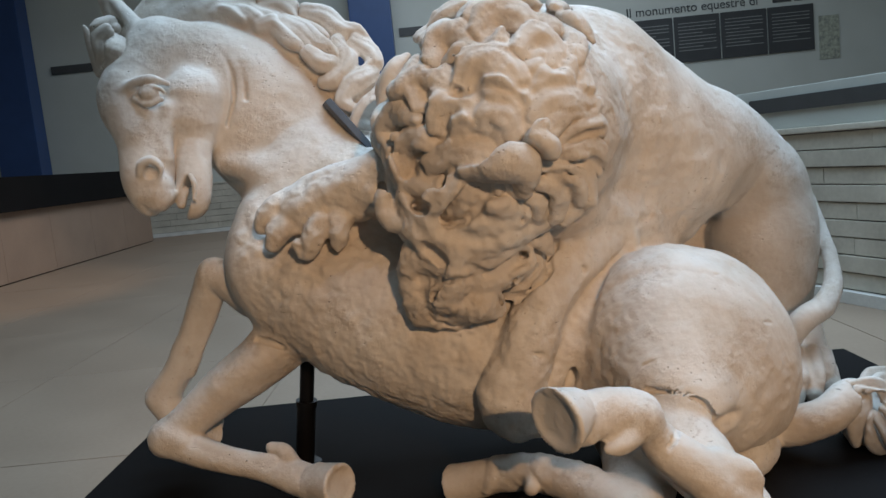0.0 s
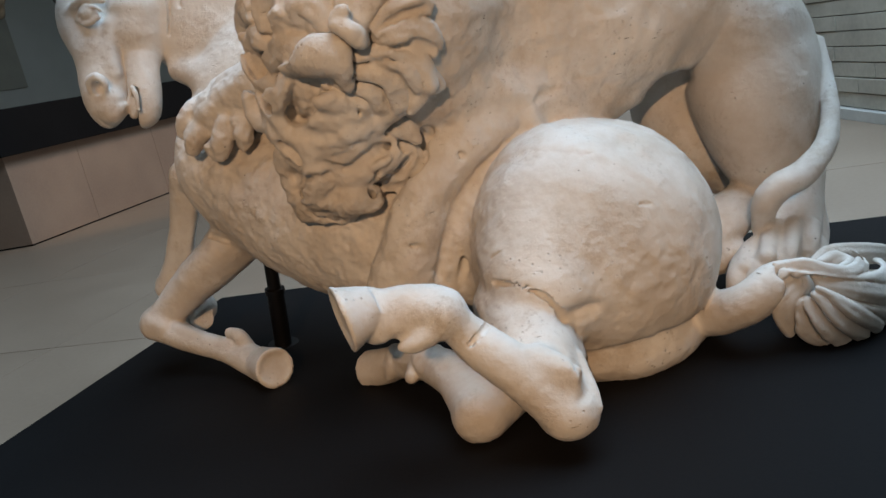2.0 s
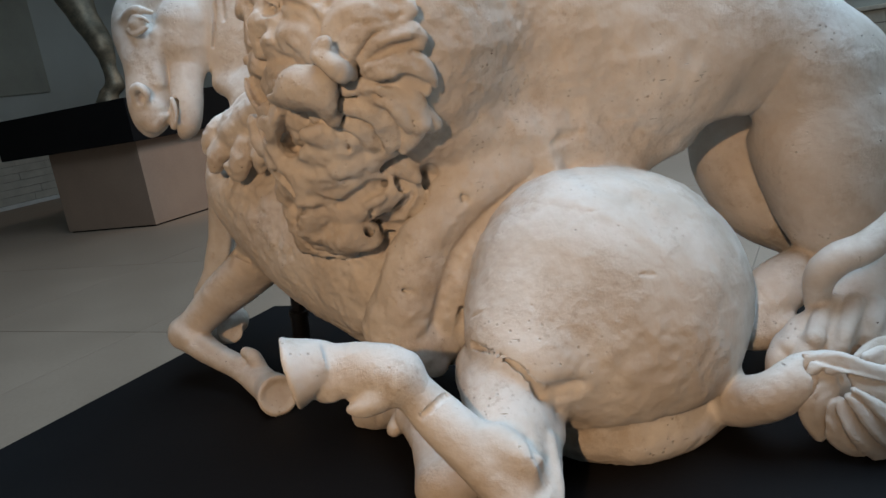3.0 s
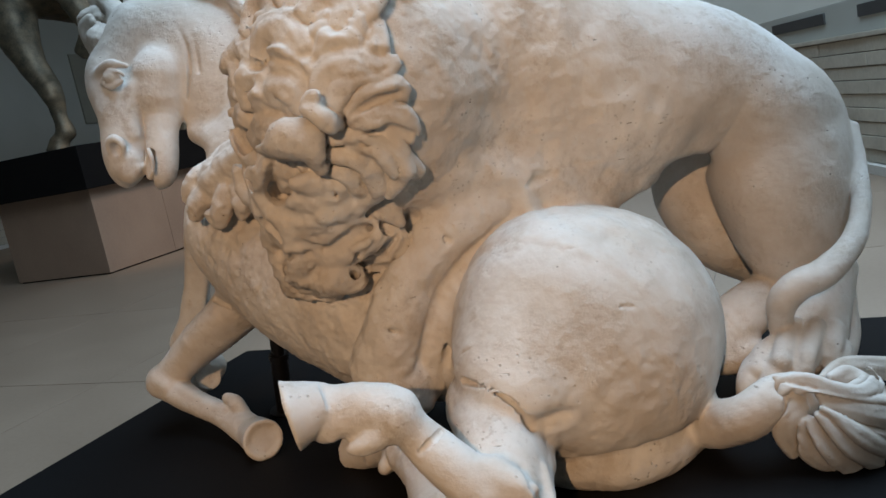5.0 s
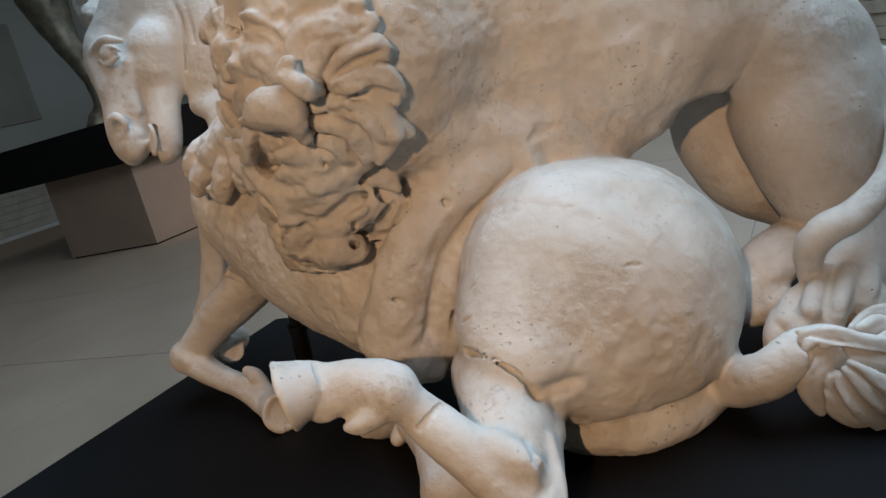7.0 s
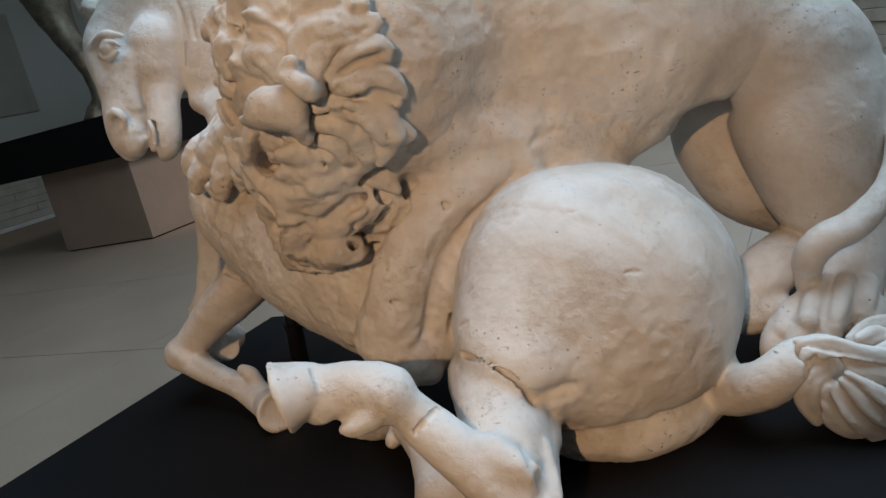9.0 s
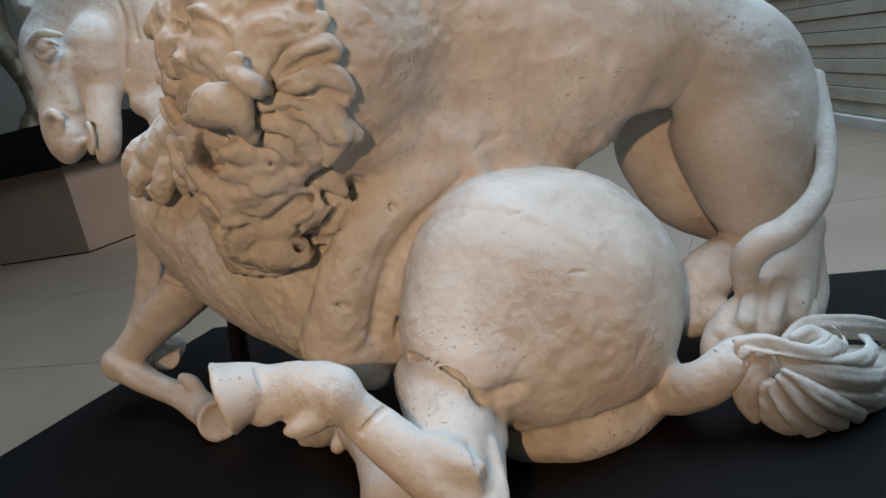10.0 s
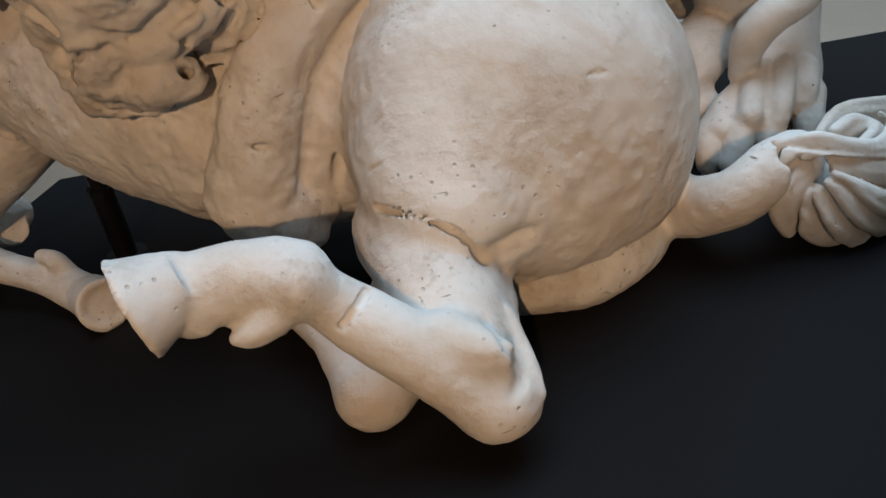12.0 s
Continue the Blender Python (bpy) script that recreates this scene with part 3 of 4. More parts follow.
    clay.limb([(-0.849, 2.14, 1.392, 0.0221), (-0.871, 2.2, 1.381, 0.0207)], k=0.006, cut=True)  # nostril
    clay.limb([(-0.815, 2.275, 1.57, 0.0231), (-0.835, 2.25, 1.491, 0.0172), (-0.831, 2.24, 1.427, 0.0152)], k=0.025)  # face bone
    clay.limb([(-0.675, 2.28, 1.527, 0.0076), (-0.698, 2.28, 1.475, 0.0076), (-0.717, 2.27, 1.423, 0.0057)], k=0.02, cut=True)  # cheek groove
    clay.limb([(-0.922, 2.43, 1.803, 0.0499), (-0.964, 2.41, 1.862, 0.0459), (-0.994, 2.39, 1.924, 0.0293), (-1.016, 2.38, 1.964, 0.0084)], k=0.015)  # left ear
    clay.limb([(-0.962, 2.365, 1.855, 0.0185), (-0.98, 2.355, 1.911, 0.0124)], k=0.006, cut=True)  # left ear hollow
    clay.limb([(-1.051, 2.42, 1.73, 0.0316), (-1.063, 2.4, 1.795, 0.0252), (-1.082, 2.39, 1.862, 0.0084)], k=0.012)  # right ear
    clay.lock([(-0.985, 2.37, 1.852, 0.0248), (-1.012, 2.35, 1.834, 0.0268), (-1.004, 2.34, 1.79, 0.0266), (-0.968, 2.34, 1.791, 0.0203)], n=2)  # forelock
    clay.lock([(-0.972, 2.36, 1.806, 0.0205), (-0.979, 2.33, 1.767, 0.0264), (-1.017, 2.34, 1.736, 0.0184)], n=2)  # forelock
    clay.lock([(-0.987, 2.34, 1.833, 0.0164), (-1.02, 2.34, 1.81, 0.0205), (-1.022, 2.34, 1.764, 0.0184), (-1.044, 2.36, 1.732, 0.0124)], n=2)  # forelock
    # horse: mane along the crest
    clay.lock([(-0.946, 2.5, 1.888, 0.0214), (-0.895, 2.52, 1.939, 0.028), (-0.824, 2.53, 1.958, 0.03), (-0.763, 2.52, 1.929, 0.0254), (-0.699, 2.5, 1.894, 0.0167)], n=2, soft=0.45)  # mane
    clay.lock([(-0.861, 2.5, 1.9, 0.0191), (-0.792, 2.52, 1.938, 0.0276), (-0.713, 2.53, 1.949, 0.0296), (-0.651, 2.51, 1.905, 0.025), (-0.598, 2.48, 1.855, 0.0143)], n=2, soft=0.45)  # mane
    clay.lock([(-0.741, 2.5, 1.89, 0.0188), (-0.684, 2.53, 1.935, 0.0274), (-0.616, 2.53, 1.917, 0.0292), (-0.572, 2.5, 1.868, 0.0246), (-0.499, 2.46, 1.809, 0.016)], n=3, soft=0.45)  # mane
    clay.lock([(-0.67, 2.54, 1.916, 0.0211), (-0.601, 2.55, 1.924, 0.0294), (-0.542, 2.54, 1.889, 0.0291), (-0.512, 2.52, 1.844, 0.0246), (-0.447, 2.48, 1.798, 0.018), (-0.426, 2.45, 1.748, 0.0118)], n=3, soft=0.45)  # mane
    clay.lock([(-0.562, 2.48, 1.826, 0.0162), (-0.505, 2.49, 1.829, 0.0263), (-0.455, 2.46, 1.771, 0.0239), (-0.407, 2.45, 1.745, 0.0236), (-0.389, 2.43, 1.694, 0.0117)], n=3, soft=0.45)  # mane
    clay.lock([(-0.556, 2.56, 1.901, 0.0251), (-0.486, 2.56, 1.895, 0.0312), (-0.437, 2.54, 1.847, 0.0308), (-0.377, 2.53, 1.828, 0.0284), (-0.327, 2.5, 1.779, 0.02)], n=3, soft=0.45)  # mane
    clay.lock([(-0.482, 2.52, 1.84, 0.0204), (-0.422, 2.5, 1.801, 0.0302), (-0.373, 2.47, 1.744, 0.0277), (-0.324, 2.46, 1.727, 0.0235), (-0.307, 2.44, 1.676, 0.0136)], n=3, soft=0.45)  # mane
    clay.lock([(-0.419, 2.56, 1.867, 0.0248), (-0.35, 2.55, 1.841, 0.0327), (-0.302, 2.53, 1.793, 0.0323), (-0.252, 2.52, 1.778, 0.028), (-0.206, 2.5, 1.726, 0.0178)], n=3, soft=0.45)  # mane
    clay.lock([(-0.407, 2.44, 1.726, 0.0177), (-0.362, 2.43, 1.682, 0.0253), (-0.312, 2.43, 1.666, 0.0251), (-0.282, 2.42, 1.615, 0.0153)], n=3, soft=0.45)  # mane
    clay.lock([(-0.319, 2.5, 1.759, 0.0199), (-0.28, 2.48, 1.724, 0.0296), (-0.282, 2.45, 1.664, 0.0291), (-0.329, 2.42, 1.621, 0.025), (-0.368, 2.42, 1.62, 0.0135)], n=3, soft=0.45)  # mane
    clay.lock([(-0.263, 2.51, 1.753, 0.0239), (-0.207, 2.49, 1.706, 0.0315), (-0.198, 2.46, 1.655, 0.0291), (-0.245, 2.43, 1.621, 0.0269), (-0.303, 2.41, 1.58, 0.0153)], n=3, soft=0.45)  # mane
    clay.lock([(-0.191, 2.46, 1.635, 0.0232), (-0.226, 2.43, 1.618, 0.0307), (-0.273, 2.41, 1.595, 0.0305), (-0.303, 2.39, 1.551, 0.0227), (-0.258, 2.38, 1.518, 0.015)], n=3, soft=0.45)  # mane
    clay.lock([(-0.161, 2.42, 1.591, 0.0228), (-0.191, 2.4, 1.557, 0.0302), (-0.229, 2.38, 1.523, 0.03), (-0.26, 2.37, 1.481, 0.0225), (-0.196, 2.36, 1.455, 0.013)], n=3, soft=0.45)  # mane
    clay.limb([(-0.898, 2.53, 1.883, 0.0516), (-0.72, 2.55, 1.882, 0.0636), (-0.549, 2.56, 1.807, 0.079), (-0.399, 2.55, 1.699, 0.0915), (-0.266, 2.5, 1.563, 0.0886)], k=0.02)  # mane root
    # horse: fore legs
    clay.limb([(-0.509, 2.27, 0.889, 0.1083), (-0.585, 2.25, 0.806, 0.0903), (-0.754, 2.22, 0.696, 0.0692), (-0.878, 2.2, 0.609, 0.0588), (-0.93, 2.19, 0.576, 0.0593)], k=0.02)  # fore leg upper
    clay.limb([(-0.532, 2.21, 0.835, 0.0478), (-0.636, 2.19, 0.784, 0.0446), (-0.738, 2.19, 0.728, 0.0341)], k=0.03)  # forearm muscle
    clay.limb([(-0.917, 2.16, 0.598, 0.0312), (-0.874, 2.15, 0.579, 0.029)], k=0.02)  # knee
    clay.limb([(-0.93, 2.19, 0.576, 0.0593), (-0.774, 2.15, 0.515, 0.0422), (-0.633, 2.11, 0.487, 0.0373), (-0.54, 2.08, 0.465, 0.0457), (-0.469, 2.05, 0.445, 0.0486)], k=0.01)  # fore leg lower
    clay.limb([(-0.822, 2.15, 0.569, 0.0154), (-0.705, 2.12, 0.525, 0.015), (-0.588, 2.09, 0.51, 0.0183)], k=0.012)  # tendon
    clay.limb([(-0.54, 2.09, 0.488, 0.0293), (-0.56, 2.1, 0.531, 0.0219), (-0.598, 2.11, 0.543, 0.0166)], k=0.006)  # fore ergot
    clay.limb([(-0.451, 2.04, 0.493, 0.0178), (-0.455, 2.03, 0.471, 0.0213), (-0.459, 2.035, 0.424, 0.0179)], k=0.012)  # fore coronet
    clay.limb([(-0.623, 2.36, 0.983, 0.1069), (-0.721, 2.36, 1.024, 0.0648), (-0.774, 2.37, 1.039, 0.0516)], k=0.015)  # far fore upper
    clay.limb([(-0.777, 2.37, 1.047, 0.0535), (-0.854, 2.4, 0.909, 0.0509), (-0.94, 2.42, 0.75, 0.0482), (-1.024, 2.43, 0.64, 0.0557)], k=0.01)  # far fore cannon
    clay.limb([(-0.761, 2.36, 0.997, 0.0178), (-0.833, 2.39, 0.859, 0.0162), (-0.913, 2.41, 0.719, 0.0167)], k=0.012)  # far fore tendon
    clay.limb([(-1.028, 2.43, 0.64, 0.0558), (-0.965, 2.4, 0.562, 0.053), (-0.865, 2.36, 0.563, 0.0579)], k=0.012)  # far fore pastern
    # horse: hind legs
    clay.limb([(0.448, 1.8, 0.64, 0.1113), (0.481, 1.72, 0.626, 0.098), (0.51, 1.65, 0.591, 0.087), (0.543, 1.58, 0.55, 0.0735), (0.579, 1.53, 0.504, 0.0637)], k=0.012)  # thigh
    clay.limb([(0.564, 1.74, 0.569, 0.0249), (0.585, 1.65, 0.537, 0.0237), (0.613, 1.57, 0.506, 0.0228), (0.62, 1.53, 0.483, 0.0207)], k=0.035)  # hamstring
    clay.limb([(0.582, 1.52, 0.503, 0.0598), (0.494, 1.52, 0.601, 0.0516), (0.406, 1.53, 0.681, 0.0466), (0.364, 1.51, 0.752, 0.0454)], k=0.015)  # hock and cannon
    clay.limb([(0.539, 1.535, 0.621, 0.0279), (0.58, 1.52, 0.602, 0.0309), (0.609, 1.52, 0.583, 0.0245)], k=0.03)  # hock bone
    clay.limb([(0.522, 1.49, 0.675, 0.0055), (0.575, 1.48, 0.685, 0.0061), (0.621, 1.49, 0.686, 0.0045)], k=0.02, cut=True)  # hock fold
    clay.limb([(0.578, 1.455, 0.613, 0.0046), (0.616, 1.45, 0.603, 0.0054), (0.644, 1.45, 0.624, 0.0038)], k=0.015, cut=True)  # hock fold
    clay.limb([(0.364, 1.51, 0.752, 0.047), (0.295, 1.5, 0.788, 0.0409), (0.213, 1.485, 0.78, 0.049)], k=0.015)  # pastern
    clay.limb([(0.365, 1.508, 0.752, 0.044), (0.30, 1.495, 0.757, 0.041), (0.238, 1.48, 0.762, 0.05)], k=0.02)  # pastern heel
    clay.limb([(0.343, 1.525, 0.783, 0.0278), (0.372, 1.53, 0.771, 0.0276)], k=0.03)  # fetlock knuckle
    clay.limb([(0.323, 1.45, 0.855, 0.0046), (0.32, 1.43, 0.826, 0.0053), (0.3, 1.42, 0.787, 0.0046)], k=0.015, cut=True)  # pastern fold
    clay.limb([(0.352, 1.5, 0.732, 0.0359), (0.326, 1.475, 0.719, 0.0293), (0.298, 1.46, 0.707, 0.0213), (0.275, 1.455, 0.706, 0.0116)], k=0.012)  # ergot
    clay.limb([(0.365, 1.435, 0.742, 0.0031), (0.333, 1.43, 0.728, 0.0039), (0.304, 1.43, 0.719, 0.0032)], k=0.008, cut=True)  # ergot groove
    clay.limb([(0.358, 1.445, 0.713, 0.0032), (0.331, 1.44, 0.702, 0.004), (0.304, 1.44, 0.699, 0.0032)], k=0.008, cut=True)  # ergot groove
    clay.limb([(0.224, 1.475, 0.824, 0.0181), (0.231, 1.46, 0.783, 0.0214), (0.221, 1.455, 0.736, 0.0201)], k=0.02)  # coronet
    clay.limb([(0.245, 1.455, 0.757, 0.0148), (0.244, 1.45, 0.734, 0.0116)], k=0.012)  # coronet
    clay.limb([(0.261, 1.43, 0.867, 0.0039), (0.277, 1.39, 0.831, 0.0045), (0.25, 1.39, 0.779, 0.0039)], k=0.01, cut=True)  # hoof fold
    clay.limb([(0.446, 1.88, 0.522, 0.1061), (0.391, 1.7, 0.473, 0.0802), (0.356, 1.62, 0.451, 0.0673)], k=0.015)  # far hock
    clay.limb([(0.358, 1.62, 0.458, 0.0672), (0.271, 1.74, 0.496, 0.0528), (0.165, 1.84, 0.501, 0.0499), (0.07, 1.91, 0.477, 0.0477)], k=0.015)  # far cannon
    clay.limb([(0.146, 1.82, 0.496, 0.0301), (0.138, 1.79, 0.487, 0.0209)], k=0.008)  # far ergot
    clay.limb([(0.056, 1.9, 0.508, 0.0221), (0.042, 1.89, 0.471, 0.0222), (0.025, 1.895, 0.444, 0.0176)], k=0.012)  # far coronet
    # horse: tail
    clay.limb([(0.819, 2.14, 0.492, 0.0728), (0.893, 2.03, 0.489, 0.0594), (0.975, 1.96, 0.53, 0.0499), (1.043, 1.97, 0.572, 0.0519), (1.085, 2.02, 0.559, 0.0516)], k=0.02)  # tail root
    clay.limb([(1.11, 2.06, 0.501, 0.0585), (1.177, 2.09, 0.451, 0.0849), (1.25, 2.13, 0.432, 0.0904), (1.312, 2.17, 0.442, 0.0644)], k=0.02)  # tail bunch
    clay.lock([(1.046, 1.98, 0.601, 0.013), (1.107, 1.97, 0.61, 0.0172), (1.162, 1.97, 0.582, 0.0197), (1.214, 1.99, 0.57, 0.0201), (1.243, 2.03, 0.581, 0.0183), (1.226, 2.06, 0.593, 0.0139)], n=3)  # hair
    clay.lock([(1.146, 2.08, 0.564, 0.0163), (1.185, 2.12, 0.579, 0.0215), (1.253, 2.15, 0.568, 0.0245), (1.333, 2.18, 0.542, 0.0228), (1.37, 2.2, 0.488, 0.0156)], n=3)  # hair
    clay.lock([(1.16, 2.05, 0.58, 0.0137), (1.194, 2.07, 0.583, 0.0186), (1.228, 2.05, 0.575, 0.0162), (1.188, 2.0, 0.575, 0.0112)], n=2)  # hair
    clay.lock([(1.057, 1.96, 0.597, 0.015), (1.121, 1.95, 0.575, 0.0194), (1.2, 1.97, 0.548, 0.0199), (1.27, 2.02, 0.531, 0.0208), (1.305, 2.08, 0.538, 0.0168), (1.296, 2.12, 0.552, 0.0122)], n=3)  # hair
    clay.lock([(1.083, 1.95, 0.581, 0.015), (1.158, 1.95, 0.547, 0.0218), (1.231, 1.98, 0.504, 0.0227), (1.305, 2.05, 0.434, 0.0146)], n=3)  # hair
    clay.lock([(1.123, 1.96, 0.57, 0.013), (1.221, 1.98, 0.529, 0.0202), (1.295, 2.04, 0.488, 0.0214), (1.328, 2.09, 0.477, 0.0147)], n=3)  # hair
    clay.lock([(1.083, 1.95, 0.57, 0.015), (1.146, 1.94, 0.532, 0.0217), (1.208, 1.96, 0.472, 0.0226), (1.268, 2.02, 0.413, 0.0144)], n=3)  # hair
    clay.lock([(1.073, 1.95, 0.566, 0.015), (1.123, 1.94, 0.524, 0.0217), (1.167, 1.95, 0.46, 0.0224), (1.233, 2.0, 0.404, 0.0142)], n=3)  # hair
    clay.lock([(1.07, 1.96, 0.556, 0.0152), (1.1, 1.95, 0.51, 0.0219), (1.128, 1.95, 0.459, 0.0223), (1.189, 1.98, 0.395, 0.014)], n=3)  # hair
    clay.lock([(1.108, 1.96, 0.567, 0.013), (1.082, 1.95, 0.542, 0.0173), (1.076, 1.95, 0.497, 0.0198), (1.112, 1.97, 0.432, 0.0182), (1.149, 1.98, 0.409, 0.0116)], n=3)  # hair
    clay.lock([(1.096, 1.97, 0.558, 0.0153), (1.064, 1.96, 0.54, 0.0196), (1.051, 1.96, 0.495, 0.0198), (1.069, 1.98, 0.439, 0.0114)], n=2)  # hair
    clay.lock([(1.048, 1.97, 0.577, 0.0108), (1.051, 1.97, 0.542, 0.0131), (1.049, 1.99, 0.485, 0.0135), (1.072, 2.0, 0.439, 0.0092)], n=2)  # hair
    # lion: body
    clay.limb([(0.276, 2.266, 1.491, 0.2826), (0.419, 2.349, 1.463, 0.2979), (0.517, 2.423, 1.407, 0.2855)], k=0.12)  # lion body
    clay.limb([(0.531, 2.353, 1.292, 0.2627), (0.64, 2.419, 1.273, 0.2757), (0.739, 2.482, 1.269, 0.2612), (0.842, 2.532, 1.279, 0.2212), (0.965, 2.585, 1.249, 0.1838), (1.065, 2.628, 1.154, 0.1837)], k=0.12, flat=(0.3, -0.95, 0, 1.12))  # lion loins
    clay.limb([(1.089, 2.681, 1.081, 0.199), (1.096, 2.66, 0.974, 0.2019), (1.106, 2.638, 0.859, 0.173), (1.117, 2.628, 0.758, 0.1376), (1.128, 2.628, 0.672, 0.0949)], k=0.03)  # lion thigh
    clay.limb([(0.886, 2.585, 1.105, 0.0279), (0.957, 2.575, 1.111, 0.0382), (1.012, 2.554, 1.057, 0.0343)], k=0.03)  # groin skin
    clay.limb([(1.002, 2.289, 1.281, 0.0364), (1.004, 2.31, 1.181, 0.0307), (0.946, 2.373, 1.111, 0.0223)], k=0.09, cut=True)  # loin hollow
    clay.limb([(0.603, 2.066, 1.129, 0.0141), (0.704, 2.119, 1.121, 0.0172), (0.828, 2.225, 1.131, 0.0134)], k=0.06, cut=True)  # rib hollow
    clay.limb([(1.179, 2.6, 0.678, 0.0896), (1.152, 2.53, 0.608, 0.0932), (1.141, 2.47, 0.56, 0.0884), (1.124, 2.41, 0.523, 0.0808)], k=0.012)  # lion leg
    clay.limb([(1.025, 2.37, 0.517, 0.0327), (0.99, 2.31, 0.516, 0.0304), (0.969, 2.27, 0.482, 0.0287), (0.963, 2.26, 0.45, 0.0235)], k=0.005)  # toe
    clay.limb([(1.082, 2.37, 0.541, 0.0408), (1.05, 2.3, 0.528, 0.0355), (1.026, 2.26, 0.491, 0.0311), (1.006, 2.24, 0.459, 0.0245)], k=0.005)  # toe
    clay.limb([(1.14, 2.37, 0.542, 0.0409), (1.109, 2.3, 0.524, 0.0356), (1.091, 2.27, 0.486, 0.0314)], k=0.005)  # toe
    clay.limb([(1.191, 2.39, 0.519, 0.0375), (1.177, 2.33, 0.484, 0.0339), (1.165, 2.31, 0.451, 0.0271)], k=0.005)  # toe
    clay.limb([(1.229, 2.62, 0.637, 0.0335), (1.235, 2.59, 0.575, 0.0273), (1.232, 2.56, 0.514, 0.0272), (1.213, 2.5, 0.467, 0.0237)], k=0.01)  # heel hair
    clay.limb([(1.239, 2.56, 0.541, 0.0135), (1.244, 2.55, 0.522, 0.012), (1.234, 2.54, 0.506, 0.0105)], k=0.004)  # heel curl
    clay.limb([(1.289, 2.66, 1.064, 0.0234), (1.292, 2.6, 0.969, 0.0246), (1.284, 2.52, 0.868, 0.0271), (1.249, 2.44, 0.791, 0.031), (1.179, 2.37, 0.741, 0.0347), (1.114, 2.34, 0.719, 0.0374), (1.071, 2.34, 0.676, 0.0376), (1.058, 2.38, 0.597, 0.031)], k=0.006)  # lion tail
    clay.limb([(0.494, 2.17, 1.122, 0.0748), (0.579, 2.23, 1.075, 0.0701), (0.678, 2.32, 1.042, 0.0535), (0.763, 2.38, 1.061, 0.0449)], k=0.04)  # belly
    clay.limb([(0.82, 2.5, 1.016, 0.0338), (0.856, 2.5, 1.031, 0.0438), (0.888, 2.5, 1.046, 0.0336)], k=0.02, cut=True, deep=0.22)  # arch
    clay.limb([(0.887, 2.8, 1.069, 0.1698), (0.867, 2.8, 0.936, 0.1513), (0.913, 2.8, 0.805, 0.1415), (0.985, 2.82, 0.692, 0.0921)], k=0.01)  # far thigh
    clay.limb([(0.895, 2.42, 0.566, 0.0703), (0.961, 2.48, 0.603, 0.078), (1.031, 2.6, 0.621, 0.0714)], k=0.02)  # far foot
    clay.limb([(0.904, 2.4, 0.516, 0.0575), (0.966, 2.42, 0.512, 0.0546)], k=0.02)  # far heel
    clay.limb([(0.905, 2.3, 0.564, 0.0076), (0.928, 2.32, 0.593, 0.0091), (0.955, 2.35, 0.602, 0.0077)], k=0.01, cut=True)  # foot crease
    # lion: fore legs
    clay.limb([(0.443, 2.26, 1.224, 0.155), (0.437, 2.18, 1.135, 0.1142)], k=0.04)  # shoulder
    clay.limb([(0.364, 2.09, 1.128, 0.0334), (0.449, 2.11, 1.134, 0.0303), (0.5, 2.14, 1.082, 0.025)], k=0.06)  # shoulder ridge
    clay.limb([(0.416, 2.13, 1.083, 0.0871), (0.323, 2.03, 1.03, 0.0796), (0.221, 1.96, 0.917, 0.0786), (0.152, 1.94, 0.783, 0.085), (0.115, 1.945, 0.676, 0.0874), (0.127, 1.945, 0.62, 0.0645)], k=0.008)  # forearm
    clay.limb([(0.493, 2.11, 1.068, 0.0356), (0.512, 2.11, 1.023, 0.0247), (0.469, 2.09, 0.998, 0.0219)], k=0.015)  # elbow skin
    clay.limb([(0.474, 2.13, 1.031, 0.0502), (0.367, 2.06, 0.934, 0.0473), (0.28, 2.01, 0.835, 0.0421), (0.232, 1.98, 0.745, 0.0397), (0.21, 1.98, 0.623, 0.0349)], k=0.006)  # forearm fold
    clay.limb([(0.301, 2.06, 0.831, 0.0314), (0.236, 2.04, 0.721, 0.0321), (0.206, 2.03, 0.617, 0.0268)], k=0.006)  # skin fold
    clay.limb([(0.443, 2.05, 1.012, 0.0081), (0.362, 1.975, 0.931, 0.0147), (0.282, 1.935, 0.825, 0.0163), (0.221, 1.925, 0.708, 0.0126)], k=0.015, cut=True)  # arm groove
    clay.limb([(0.487, 2.06, 0.965, 0.0081), (0.386, 2.0, 0.878, 0.0135), (0.305, 1.965, 0.76, 0.0166), (0.257, 1.955, 0.632, 0.0128)], k=0.012, cut=True)  # arm groove
    clay.limb([(0.168, 1.875, 0.821, 0.0055), (0.223, 1.865, 0.799, 0.0067), (0.266, 1.875, 0.806, 0.0053)], k=0.012, cut=True)  # wrist crease
    clay.limb([(0.281, 1.975, 1.075, 0.004), (0.342, 1.955, 1.009, 0.0053)], k=0.02, cut=True)  # wrist crease
    clay.limb([(0.569, 2.03, 1.058, 0.0078), (0.543, 2.05, 1.098, 0.0105), (0.536, 2.07, 1.129, 0.0066)], k=0.02, cut=True)  # armpit crease
    clay.limb([(0.428, 2.02, 1.308, 0.0066), (0.393, 2.0, 1.226, 0.0105), (0.34, 1.98, 1.16, 0.0079)], k=0.05, cut=True)  # shoulder line
    clay.limb([(0.094, 1.915, 0.736, 0.0431), (0.065, 1.91, 0.702, 0.0348)], k=0.025)  # paw toe
    clay.limb([(0.141, 1.91, 0.659, 0.0429), (0.173, 1.905, 0.617, 0.0314)], k=0.025)  # paw toe
    clay.limb([(0.178, 1.945, 0.641, 0.0461), (0.194, 1.94, 0.593, 0.0289)], k=0.03)  # paw toe
